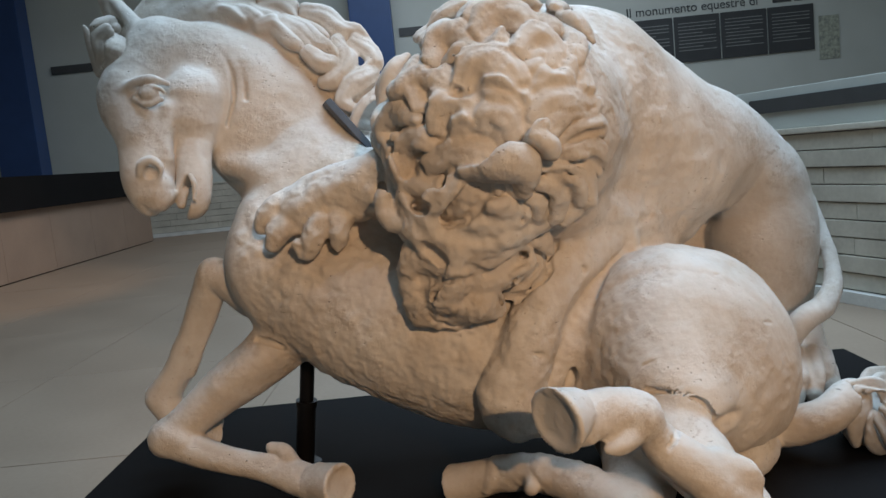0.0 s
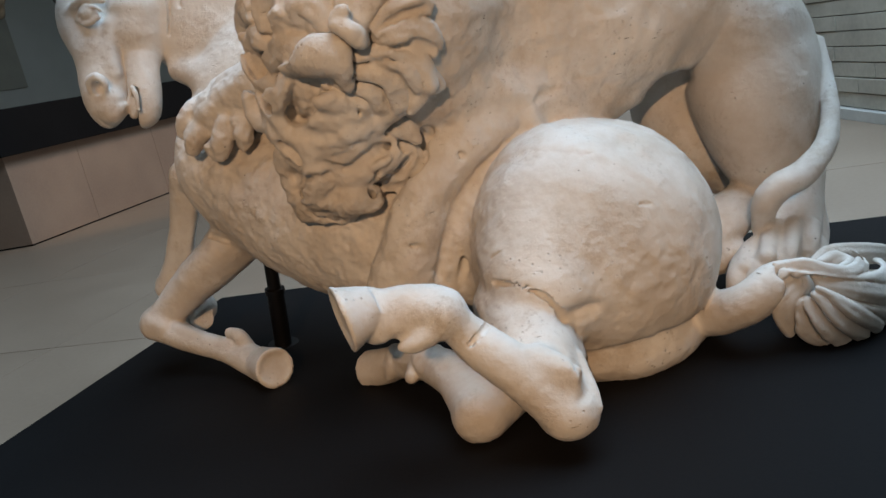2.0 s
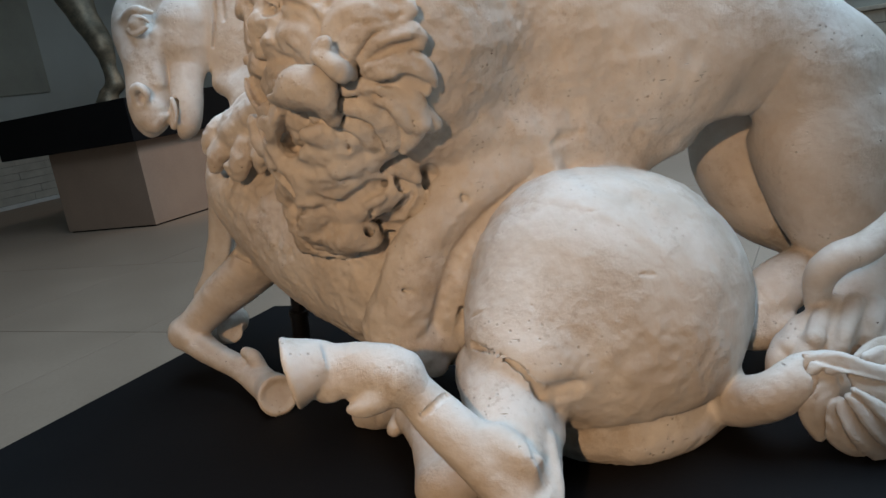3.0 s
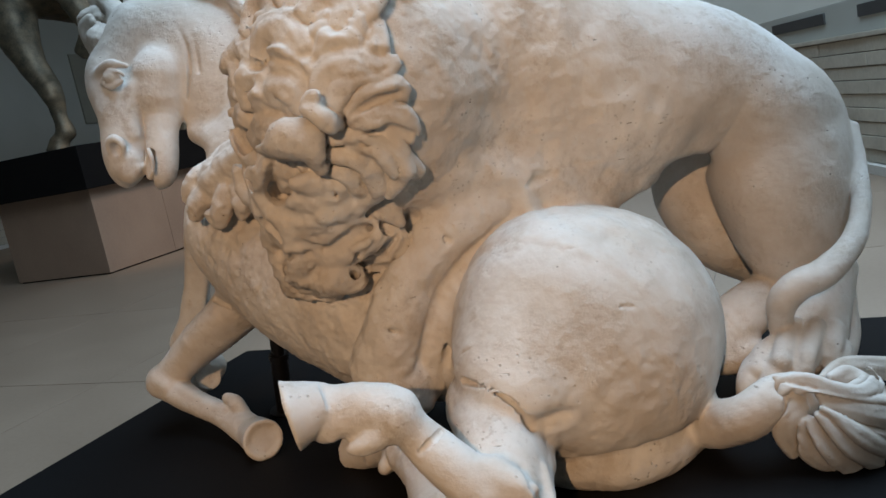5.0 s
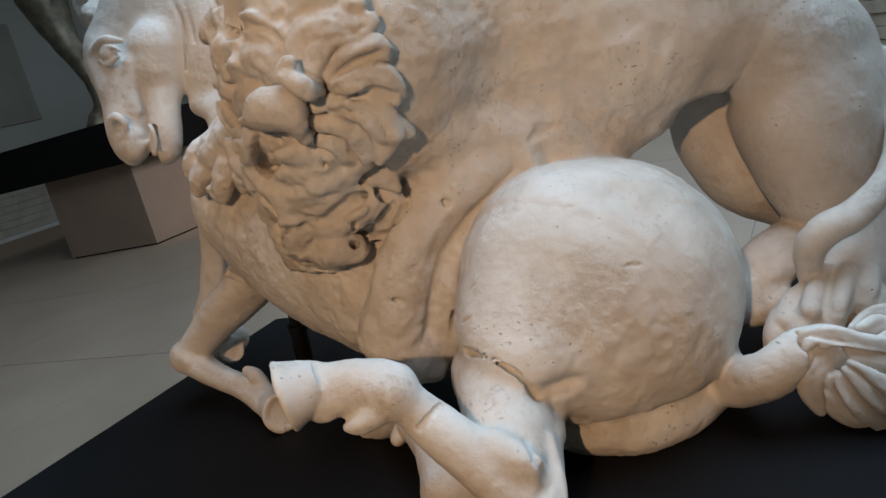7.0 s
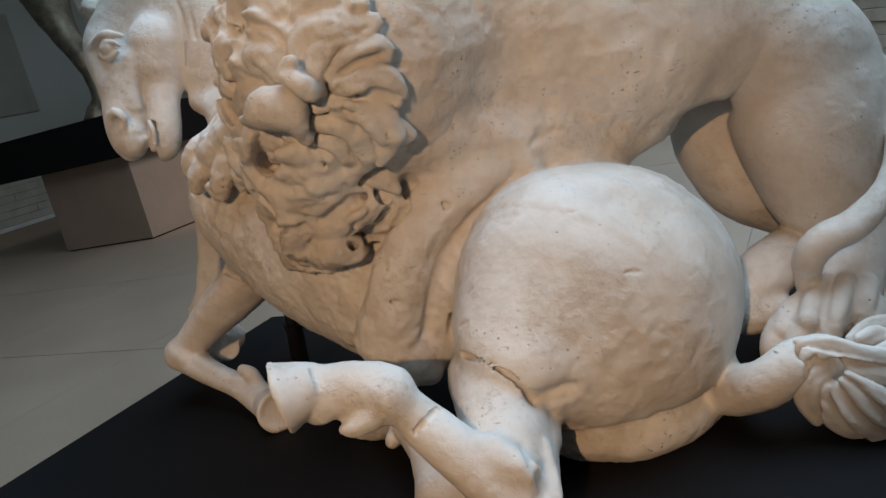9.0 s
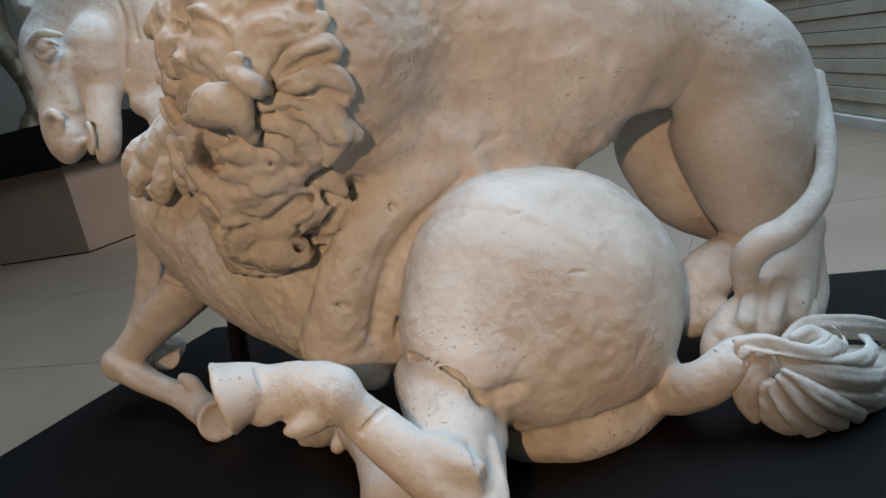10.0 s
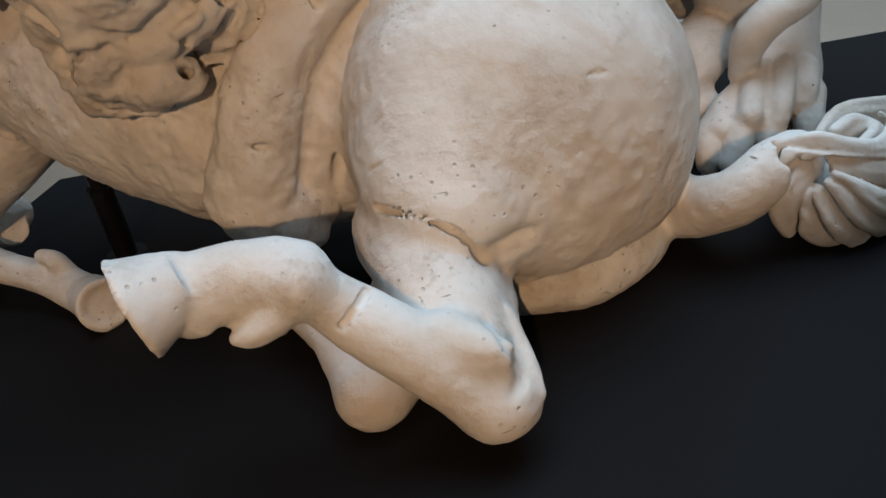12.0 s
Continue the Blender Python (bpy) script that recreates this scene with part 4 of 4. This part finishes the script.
    clay.limb([(-0.069, 2.05, 1.262, 0.1067), (-0.207, 2.1, 1.283, 0.0934), (-0.354, 2.13, 1.264, 0.0891), (-0.427, 2.13, 1.238, 0.0794)], k=0.015)  # far forearm
    clay.limb([(-0.191, 2.05, 1.34, 0.0326), (-0.319, 2.07, 1.289, 0.0299), (-0.409, 2.07, 1.249, 0.0269)], k=0.03)  # paw tendon
    clay.limb([(-0.448, 2.1, 1.22, 0.0411), (-0.486, 2.08, 1.185, 0.0375), (-0.506, 2.07, 1.15, 0.0239)], k=0.004)  # claw
    clay.limb([(-0.368, 2.07, 1.202, 0.0402), (-0.389, 2.05, 1.157, 0.0367), (-0.404, 2.05, 1.12, 0.0251)], k=0.004)  # claw
    clay.limb([(-0.309, 2.07, 1.208, 0.0399), (-0.314, 2.05, 1.165, 0.0331), (-0.321, 2.05, 1.133, 0.0215)], k=0.004)  # claw
    clay.limb([(-0.479, 2.11, 1.267, 0.0345), (-0.519, 2.1, 1.233, 0.0345), (-0.539, 2.1, 1.201, 0.0225)], k=0.004)  # claw
    clay.limb([(-0.434, 2.045, 1.145, 0.0201), (-0.428, 2.05, 1.119, 0.0134)], k=0.006)  # claw knuckle
    # lion: head
    clay.limb([(0.053, 1.95, 1.269, 0.2119), (0.04, 1.94, 1.178, 0.1809), (0.011, 1.96, 1.07, 0.1308), (-0.004, 1.965, 0.983, 0.0942)], k=0.02)  # head
    clay.limb([(-0.013, 1.82, 1.252, 0.0723), (0.077, 1.79, 1.251, 0.0795), (0.135, 1.81, 1.208, 0.0602)], k=0.02)  # forehead
    clay.limb([(-0.094, 1.86, 1.172, 0.0387), (-0.031, 1.815, 1.149, 0.0348), (0.029, 1.8, 1.155, 0.0315)], k=0.012)  # brow
    clay.limb([(0.044, 1.79, 1.15, 0.0314), (0.114, 1.795, 1.137, 0.0314), (0.186, 1.85, 1.144, 0.0264)], k=0.012)  # brow
    clay.limb([(0.121, 1.74, 1.249, 0.0083), (0.167, 1.76, 1.229, 0.0112)], k=0.015, cut=True)  # temple groove
    clay.limb([(-0.05, 1.77, 1.195, 0.0085), (0.047, 1.73, 1.198, 0.0097), (0.14, 1.745, 1.17, 0.0097)], k=0.02, cut=True)  # brow groove
    clay.limb([(0.015, 1.82, 1.132, 0.0377), (-0.002, 1.83, 1.066, 0.0469), (-0.029, 1.87, 0.995, 0.0571)], k=0.02)  # nose
    clay.limb([(-0.067, 1.81, 1.124, 0.0203), (-0.04, 1.8, 1.096, 0.0231)], k=0.008, cut=True)  # eye
    clay.limb([(-0.039, 1.8, 1.067, 0.0072), (-0.064, 1.83, 1.013, 0.0089), (-0.062, 1.85, 0.979, 0.0075)], k=0.01, cut=True)  # nose line
    clay.limb([(0.079, 1.785, 1.072, 0.0171), (0.122, 1.785, 1.074, 0.0185), (0.158, 1.8, 1.084, 0.0129)], k=0.008, cut=True)  # eye
    clay.limb([(0.065, 1.84, 1.039, 0.0088), (0.121, 1.84, 1.015, 0.0103), (0.182, 1.865, 1.036, 0.0089)], k=0.012, cut=True)  # cheek line
    clay.limb([(-0.039, 1.86, 0.928, 0.009), (0.035, 1.85, 0.977, 0.0074), (0.103, 1.86, 0.991, 0.0104), (0.141, 1.87, 1.001, 0.009)], k=0.01, cut=True)  # mouth line
    clay.limb([(0.061, 1.87, 1.019, 0.0388), (0.144, 1.88, 1.029, 0.0359), (0.216, 1.91, 1.071, 0.0272)], k=0.012)  # cheek
    clay.limb([(-0.102, 1.9, 1.089, 0.0457), (-0.108, 1.93, 1.007, 0.0435)], k=0.02)  # cheek
    clay.limb([(0.054, 1.895, 0.97, 0.0516), (0.084, 1.91, 0.946, 0.0429)], k=0.012)  # muzzle
    clay.limb([(-0.086, 1.93, 0.961, 0.056), (-0.029, 1.93, 0.937, 0.0497)], k=0.015)  # muzzle
    clay.limb([(0.06, 1.85, 0.997, 0.0044), (0.084, 1.85, 0.972, 0.0059), (0.085, 1.87, 0.93, 0.0045)], k=0.008, cut=True)  # whisker line
    clay.limb([(0.038, 1.85, 0.999, 0.0045), (0.054, 1.85, 0.968, 0.0059), (0.051, 1.87, 0.926, 0.0045)], k=0.008, cut=True)  # whisker line
    clay.limb([(-0.096, 1.86, 1.318, 0.0208), (-0.147, 1.88, 1.294, 0.024), (-0.17, 1.89, 1.25, 0.0257), (-0.147, 1.88, 1.196, 0.0271), (-0.077, 1.85, 1.176, 0.0236)], k=0.006)  # far ear
    clay.limb([(-0.068, 1.76, 1.23, 0.0183), (-0.089, 1.88, 1.235, 0.0165)], k=0.006, cut=True)  # far ear hole
    clay.limb([(0.125, 1.83, 1.224, 0.022), (0.201, 1.81, 1.223, 0.024), (0.218, 1.83, 1.177, 0.0241), (0.165, 1.84, 1.138, 0.0219), (0.109, 1.83, 1.147, 0.0194)], k=0.006)  # ear
    clay.limb([(0.189, 1.74, 1.183, 0.0155), (0.108, 1.88, 1.166, 0.0155)], k=0.005, cut=True)  # ear hole
    clay.ball((0.18, 2.07, 1.40), (0.318, 0.322, 0.315), k=0.10)
    lion_mane(clay)
    clay.lock([(0.111, 1.733, 1.325, 0.029), (0.146, 1.721, 1.371, 0.0389), (0.214, 1.721, 1.375, 0.0432), (0.257, 1.733, 1.333, 0.0378), (0.255, 1.743, 1.295, 0.0228)], n=2, lift=0.02, soft=0.8)  # big lock
    clay.lock([(0.049, 1.753, 1.319, 0.0352), (0.12, 1.731, 1.326, 0.0472), (0.172, 1.734, 1.296, 0.044), (0.179, 1.75, 1.254, 0.0234)], n=1, lift=0.025, soft=0.8)  # big lock
    clay.lock([(0.275, 1.741, 1.317, 0.0252), (0.328, 1.757, 1.338, 0.0326), (0.365, 1.784, 1.311, 0.0277), (0.376, 1.805, 1.276, 0.0152)], n=3, soft=0.75)  # lock
    clay.lock([(0.272, 1.734, 1.349, 0.0176), (0.326, 1.751, 1.375, 0.0275), (0.366, 1.772, 1.385, 0.025), (0.387, 1.787, 1.369, 0.0125)], n=3, soft=0.75)  # lock
    clay.lock([(0.242, 1.724, 1.38, 0.0202), (0.29, 1.737, 1.431, 0.0276), (0.347, 1.762, 1.432, 0.025), (0.381, 1.784, 1.439, 0.0126)], n=3, soft=0.75)  # lock
    clay.lock([(0.213, 1.737, 1.289, 0.0179), (0.275, 1.752, 1.282, 0.0254), (0.309, 1.782, 1.244, 0.0255), (0.312, 1.812, 1.201, 0.0233), (0.271, 1.825, 1.164, 0.0159)], n=4, soft=0.75)  # lock
    clay.lock([(0.195, 1.745, 1.265, 0.0155), (0.25, 1.76, 1.249, 0.0231), (0.264, 1.785, 1.211, 0.0233), (0.26, 1.819, 1.167, 0.0159)], n=3, soft=0.75)  # lock
    clay.lock([(0.192, 1.761, 1.231, 0.013), (0.218, 1.775, 1.212, 0.0157), (0.213, 1.807, 1.168, 0.0133)], n=2, soft=0.75)  # lock
    clay.lock([(-0.005, 1.775, 1.352, 0.0278), (0.033, 1.75, 1.401, 0.0381), (0.097, 1.728, 1.404, 0.037), (0.118, 1.725, 1.363, 0.0236)], n=2, soft=0.75)  # lock
    clay.lock([(-0.089, 1.866, 1.498, 0.0386), (0.031, 1.785, 1.543, 0.05), (0.149, 1.748, 1.538, 0.0501), (0.207, 1.732, 1.496, 0.036), (0.21, 1.723, 1.453, 0.0179)], n=2, soft=0.75)  # lock
    clay.lock([(-0.003, 1.773, 1.445, 0.0306), (0.091, 1.734, 1.456, 0.0399), (0.154, 1.72, 1.432, 0.0336), (0.166, 1.719, 1.387, 0.018)], n=2, soft=0.75)  # lock
    clay.lock([(0.215, 1.745, 1.531, 0.0233), (0.248, 1.761, 1.554, 0.0336), (0.297, 1.768, 1.538, 0.0307), (0.314, 1.762, 1.505, 0.0177)], n=3, soft=0.75)  # lock
    clay.lock([(0.233, 1.731, 1.479, 0.0229), (0.261, 1.745, 1.509, 0.028), (0.296, 1.752, 1.496, 0.0279), (0.3, 1.746, 1.465, 0.0151)], n=3, soft=0.75)  # lock
    clay.lock([(0.209, 1.719, 1.41, 0.0178), (0.243, 1.728, 1.452, 0.0253), (0.304, 1.745, 1.452, 0.0276), (0.347, 1.762, 1.432, 0.015)], n=3, soft=0.75)  # lock
    clay.lock([(0.131, 1.761, 1.561, 0.024), (0.176, 1.773, 1.589, 0.0346), (0.246, 1.774, 1.579, 0.0287)], n=2, soft=0.75)  # lock
    clay.lock([(0.016, 1.825, 1.593, 0.0285), (0.077, 1.819, 1.625, 0.0364), (0.154, 1.796, 1.619, 0.0298)], n=2, soft=0.75)  # lock
    clay.lock([(-0.102, 1.859, 1.406, 0.0296), (-0.098, 1.859, 1.358, 0.0384), (-0.091, 1.866, 1.306, 0.0355), (-0.022, 1.807, 1.282, 0.0226)], n=2, soft=0.75)  # lock
    clay.lock([(-0.101, 1.874, 1.318, 0.0209), (-0.105, 1.866, 1.371, 0.0312), (-0.06, 1.812, 1.401, 0.0275), (-0.024, 1.785, 1.368, 0.0156)], n=3, soft=0.75)  # lock
    clay.lock([(-0.128, 1.901, 1.381, 0.0197), (-0.143, 1.934, 1.428, 0.0278), (-0.106, 1.876, 1.467, 0.0285), (-0.054, 1.812, 1.45, 0.0188)], n=3, soft=0.75)  # lock
    clay.lock([(-0.018, 1.779, 1.41, 0.0198), (-0.005, 1.777, 1.464, 0.0298), (0.049, 1.754, 1.483, 0.0293), (0.081, 1.735, 1.444, 0.0179)], n=3, soft=0.75)  # lock
    clay.lock([(-0.052, 1.815, 1.471, 0.0188), (-0.056, 1.844, 1.531, 0.028), (-0.006, 1.811, 1.55, 0.0304), (0.037, 1.769, 1.513, 0.0183)], n=3, soft=0.75)  # lock
    clay.lock([(-0.013, 1.838, 1.581, 0.0206), (0.012, 1.865, 1.631, 0.0313), (0.058, 1.847, 1.644, 0.0281), (0.101, 1.794, 1.603, 0.0158)], n=3, soft=0.75)  # lock
    clay.lock([(0.051, 1.762, 1.511, 0.0225), (0.084, 1.773, 1.562, 0.0368), (0.153, 1.757, 1.558, 0.0378), (0.189, 1.734, 1.505, 0.0221)], n=3, soft=0.75)  # lock
    clay.lock([(0.083, 1.732, 1.397, 0.022), (0.107, 1.727, 1.434, 0.0302), (0.154, 1.72, 1.421, 0.0287), (0.156, 1.72, 1.374, 0.0177)], n=3, soft=0.75)  # lock
    clay.lock([(0.102, 1.819, 1.634, 0.0233), (0.147, 1.852, 1.675, 0.0326), (0.21, 1.839, 1.664, 0.0309), (0.24, 1.796, 1.613, 0.0158)], n=3, soft=0.75)  # lock
    clay.lock([(0.196, 1.764, 1.574, 0.0225), (0.24, 1.796, 1.613, 0.0315), (0.285, 1.785, 1.578, 0.0256), (0.273, 1.759, 1.537, 0.014)], n=3, soft=0.75)  # lock
    clay.lock([(-0.046, 1.81, 1.328, 0.0202), (0.02, 1.759, 1.356, 0.0308), (0.09, 1.735, 1.342, 0.0303), (0.127, 1.736, 1.303, 0.0179)], n=3, soft=0.75)  # lock
    clay.lock([(0.138, 1.9, 1.126, 0.0198), (0.214, 1.89, 1.123, 0.0249), (0.233, 1.91, 1.076, 0.0223), (0.192, 1.91, 1.067, 0.0127)], n=3)  # beard
    clay.lock([(0.19, 1.92, 1.079, 0.017), (0.223, 1.94, 1.057, 0.0199), (0.216, 1.95, 1.011, 0.0201), (0.157, 1.95, 0.965, 0.0175), (0.098, 1.95, 0.962, 0.0118)], n=3)  # beard
    clay.lock([(0.236, 1.92, 1.146, 0.014), (0.253, 1.95, 1.109, 0.0169), (0.256, 1.98, 1.074, 0.0143), (0.222, 1.97, 1.043, 0.0115)], n=3)  # beard
    clay.lock([(0.093, 1.94, 0.988, 0.0147), (0.147, 1.94, 1.006, 0.0203), (0.178, 1.95, 0.985, 0.0145)], n=2)  # beard
    clay.limb([(0.133, 2.02, 1.05, 0.0751), (0.065, 2.02, 0.979, 0.0613)], k=0.02)  # throat
    # folds, wear and small forms
    clay.limb([(1.049, 2.356, 0.566, 0.026), (1.014, 2.327, 0.543, 0.03), (0.998, 2.284, 0.516, 0.028)], k=0.008)  # hind toe
    clay.limb([(1.093, 2.388, 0.592, 0.026), (1.069, 2.32, 0.57, 0.03), (1.056, 2.273, 0.541, 0.028)], k=0.008)  # hind toe
    clay.limb([(1.143, 2.378, 0.592, 0.026), (1.13, 2.332, 0.57, 0.03), (1.119, 2.289, 0.548, 0.028), (1.112, 2.271, 0.525, 0.022)], k=0.008)  # hind toe
    clay.limb([(1.189, 2.396, 0.575, 0.026), (1.179, 2.359, 0.55, 0.03), (1.17, 2.344, 0.525, 0.028)], k=0.008)  # hind toe
    clay.limb([(0.581, 1.688, 0.644, 0.0052), (0.611, 1.71, 0.648, 0.008), (0.646, 1.73, 0.653, 0.0052)], k=0.018, cut=True)  # rump fold
    clay.limb([(0.583, 1.686, 0.638, 0.0033), (0.602, 1.705, 0.628, 0.005), (0.629, 1.724, 0.627, 0.0033)], k=0.012, cut=True)  # rump fold
    clay.limb([(0.658, 1.865, 0.976, 0.0028), (0.679, 1.873, 0.973, 0.0028)], k=0.003, cut=True)  # rump scar
    clay.limb([(0.766, 1.826, 0.849, 0.0028), (0.791, 1.842, 0.843, 0.0028)], k=0.003, cut=True)  # rump scar
    clay.limb([(0.429, 1.731, 0.795, 0.0028), (0.457, 1.717, 0.81, 0.0028)], k=0.003, cut=True)  # rump scar
    clay.limb([(0.527, 2.095, 1.098, 0.0072), (0.549, 2.109, 1.11, 0.011), (0.58, 2.14, 1.116, 0.0072)], k=0.012, cut=True)  # armpit
    clay.limb([(0.283, 1.937, 1.145, 0.0195), (0.371, 2.008, 1.166, 0.03), (0.448, 2.079, 1.135, 0.0195)], k=0.06)  # shoulder ridge
    clay.limb([(-0.009, 1.884, 0.963, 0.04), (0.045, 1.87, 0.956, 0.046), (0.071, 1.886, 0.967, 0.04)], k=0.012)  # chin
    clay.limb([(0.151, 1.849, 1.028, 0.0065), (0.108, 1.881, 0.963, 0.01), (0.021, 1.943, 0.889, 0.0065)], k=0.008, cut=True)  # mouth corner
    clay.limb([(0.026, 1.784, 1.073, 0.0065), (0.075, 1.82, 1.047, 0.01), (0.157, 1.843, 1.078, 0.01), (0.185, 1.91, 1.076, 0.0065)], k=0.015, cut=True)  # cheek fold
    clay.limb([(-0.027, 1.772, 1.169, 0.0059), (0.023, 1.764, 1.148, 0.009), (0.098, 1.762, 1.133, 0.0059)], k=0.03, cut=True)  # brow fold
    clay.limb([(-0.082, 1.88, 0.944, 0.0039), (-0.061, 1.892, 0.915, 0.006), (-0.012, 1.906, 0.898, 0.0039)], k=0.012, cut=True)  # lip fold
    clay.limb([(-0.099, 1.876, 1.038, 0.0046), (-0.001, 1.794, 1.039, 0.007), (0.035, 1.814, 1.036, 0.0046)], k=0.02, cut=True)  # nose fold
    clay.limb([(0.247, 1.752, 1.279, 0.012), (0.31, 1.758, 1.253, 0.017), (0.318, 1.793, 1.206, 0.017)], k=0.006)  # ear lock
    clay.limb([(0.295, 1.742, 1.291, 0.012), (0.333, 1.78, 1.257, 0.017), (0.341, 1.804, 1.204, 0.017)], k=0.006)  # ear lock
    clay.limb([(0.278, 1.737, 1.286, 0.0036), (0.322, 1.769, 1.255, 0.0055), (0.332, 1.794, 1.206, 0.0055)], k=0.006, cut=True)  # lock groove
    clay.limb([(0.28, 1.721, 1.349, 0.0078), (0.328, 1.736, 1.364, 0.012), (0.382, 1.762, 1.373, 0.0078)], k=0.01, cut=True)  # lock gap
    clay.limb([(0.295, 1.746, 1.3, 0.0078), (0.35, 1.757, 1.301, 0.012), (0.386, 1.8, 1.277, 0.0078)], k=0.01, cut=True)  # lock gap
    clay.limb([(0.138, 1.845, 1.03, 0.01), (0.179, 1.857, 1.044, 0.013), (0.19, 1.915, 1.066, 0.008)], k=0.005)  # beard lock
    clay.limb([(0.15, 1.858, 1.008, 0.01), (0.17, 1.928, 1.007, 0.013), (0.216, 1.925, 1.047, 0.008)], k=0.005)  # beard lock
    clay.limb([(0.119, 1.942, 0.971, 0.01), (0.183, 1.938, 0.985, 0.013), (0.231, 1.934, 1.031, 0.008)], k=0.005)  # beard lock
    clay.limb([(0.589, 1.566, 0.613, 0.0033), (0.623, 1.517, 0.604, 0.005), (0.635, 1.526, 0.545, 0.005), (0.621, 1.483, 0.54, 0.0033)], k=0.014, cut=True)  # hock tendon
    clay.limb([(0.607, 1.623, 0.578, 0.0059), (0.634, 1.571, 0.536, 0.009), (0.65, 1.53, 0.503, 0.0059)], k=0.02)  # hock tendon
    clay.limb([(0.133, 1.835, 1.174, 0.0165), (0.087, 1.912, 1.166, 0.015)], k=0.004, cut=True)  # ear hole
    # open joints where the restored pieces meet
    clay.limb([(0.431, 1.707, 0.74, 0.0095), (0.459, 1.692, 0.741, 0.0095), (0.497, 1.675, 0.737, 0.0095), (0.531, 1.663, 0.724, 0.0095), (0.558, 1.663, 0.701, 0.0095), (0.571, 1.674, 0.669, 0.0095), (0.576, 1.683, 0.639, 0.0095)], k=0.003, cut=True)  # joint
    clay.limb([(0.447, 1.539, 0.706, 0.008), (0.436, 1.502, 0.701, 0.006), (0.413, 1.49, 0.685, 0.006)], k=0.003, cut=True)  # joint
    clay.limb([(-0.618, 2.183, 0.859, 0.0105), (-0.575, 2.162, 0.851, 0.0105), (-0.539, 2.156, 0.835, 0.0105)], k=0.003, cut=True)  # joint
    clay.limb([(0.953, 2.448, 1.024, 0.0083), (0.998, 2.426, 0.897, 0.0099), (1.058, 2.448, 0.791, 0.0067)], k=0.04, cut=True)  # thigh crease
    clay.limb([(1.126, 2.437, 1.209, 0.0065), (1.186, 2.448, 1.14, 0.0082), (1.232, 2.479, 1.025, 0.0067)], k=0.04, cut=True)  # thigh crease
    clay.limb([(0.585, 1.67, 0.653, 0.0086), (0.626, 1.7, 0.652, 0.0099), (0.679, 1.72, 0.63, 0.0075)], k=0.03, cut=True)  # fold at the thigh
    clay.limb([(0.586, 1.55, 0.649, 0.0041), (0.609, 1.57, 0.653, 0.0049), (0.613, 1.57, 0.612, 0.0033)], k=0.012, cut=True)  # knee line
    # hooves
    clay.hoof((-0.463, 2.045, 0.452), (-0.385, 1.984, 0.462), 0.052, 0.06)
    clay.limb([(-0.378 + 0.016 * math.cos(a), 1.979 + 0.020 * math.cos(a), 0.463 + 0.034 * math.sin(a), 0.004) for a in np.linspace(-0.6, 3.7, 12)], k=0.003, cut=True)
    clay.hoof((0.22, 1.468, 0.795), (0.169, 1.428, 0.789), 0.052, 0.074)
    clay.hoof((0.07, 1.91, 0.477), (-0.066, 1.985, 0.426), 0.045, 0.06)
    clay.hoof((-0.938, 2.35, 0.519), (-0.83, 2.297, 0.549), 0.045, 0.05)
    me = clay.mesh("marble_group", rough=((0.19, 0.0075), (0.08, 0.0022), (0.03, 0.0009), (0.013, 0.0006)),
                   worn=(((0.18, 2.02, 1.36), 0.46, ((0.05, 0.004), (0.022, 0.002), (0.012, 0.0012))), ((-0.45, 2.05, 1.17), 0.2, ((0.035, 0.005), (0.016, 0.0025))),
                         ((0.2, 1.92, 0.7), 0.24, ((0.035, 0.004), (0.016, 0.002))), ((0.02, 1.8, 1.05), 0.22, ((0.03, 0.003), (0.014, 0.0018))),
                         ((-0.3, 2.0, 0.9), 0.3, ((0.03, 0.003), (0.014, 0.0018))), ((0.72, 1.83, 0.56), 0.2, ((0.05, 0.0028), (0.022, 0.0016), (0.012, 0.001))),
                         ((0.75, 2.1, 1.1), 0.22, ((0.05, 0.004), (0.02, 0.002)))))
    me.materials.append(MARBLE)
    ob = new("lion_and_horse_statue", me)
    tagged(ob, "weathered white marble statue of a lion felling a horse", "statue")


marble_group()


def neck_strip():
    """An iron strip let into the neck of the horse."""
    bm = bmesh.new()
    a, c = Vector((-0.346, 2.35, 1.558)), Vector((-0.213, 2.28, 1.385))
    n = Vector((0.3, -0.95, 0.1)).normalized()
    along = (c - a).normalized()
    across = along.cross(n).normalized()
    m = Matrix((along, across, n)).transposed().to_4x4()
    box(bm, (-(c - a).length / 2, -0.011, -0.05), ((c - a).length / 2, 0.011, 0.006))
    bmesh.ops.transform(bm, matrix=Matrix.Translation((a + c) / 2) @ m, verts=bm.verts)
    tagged(mesh_object("metal_strip", bm, IRON, bevel=0.002), "dull grey iron strip set into the horse's neck", "metal strip")


neck_strip()
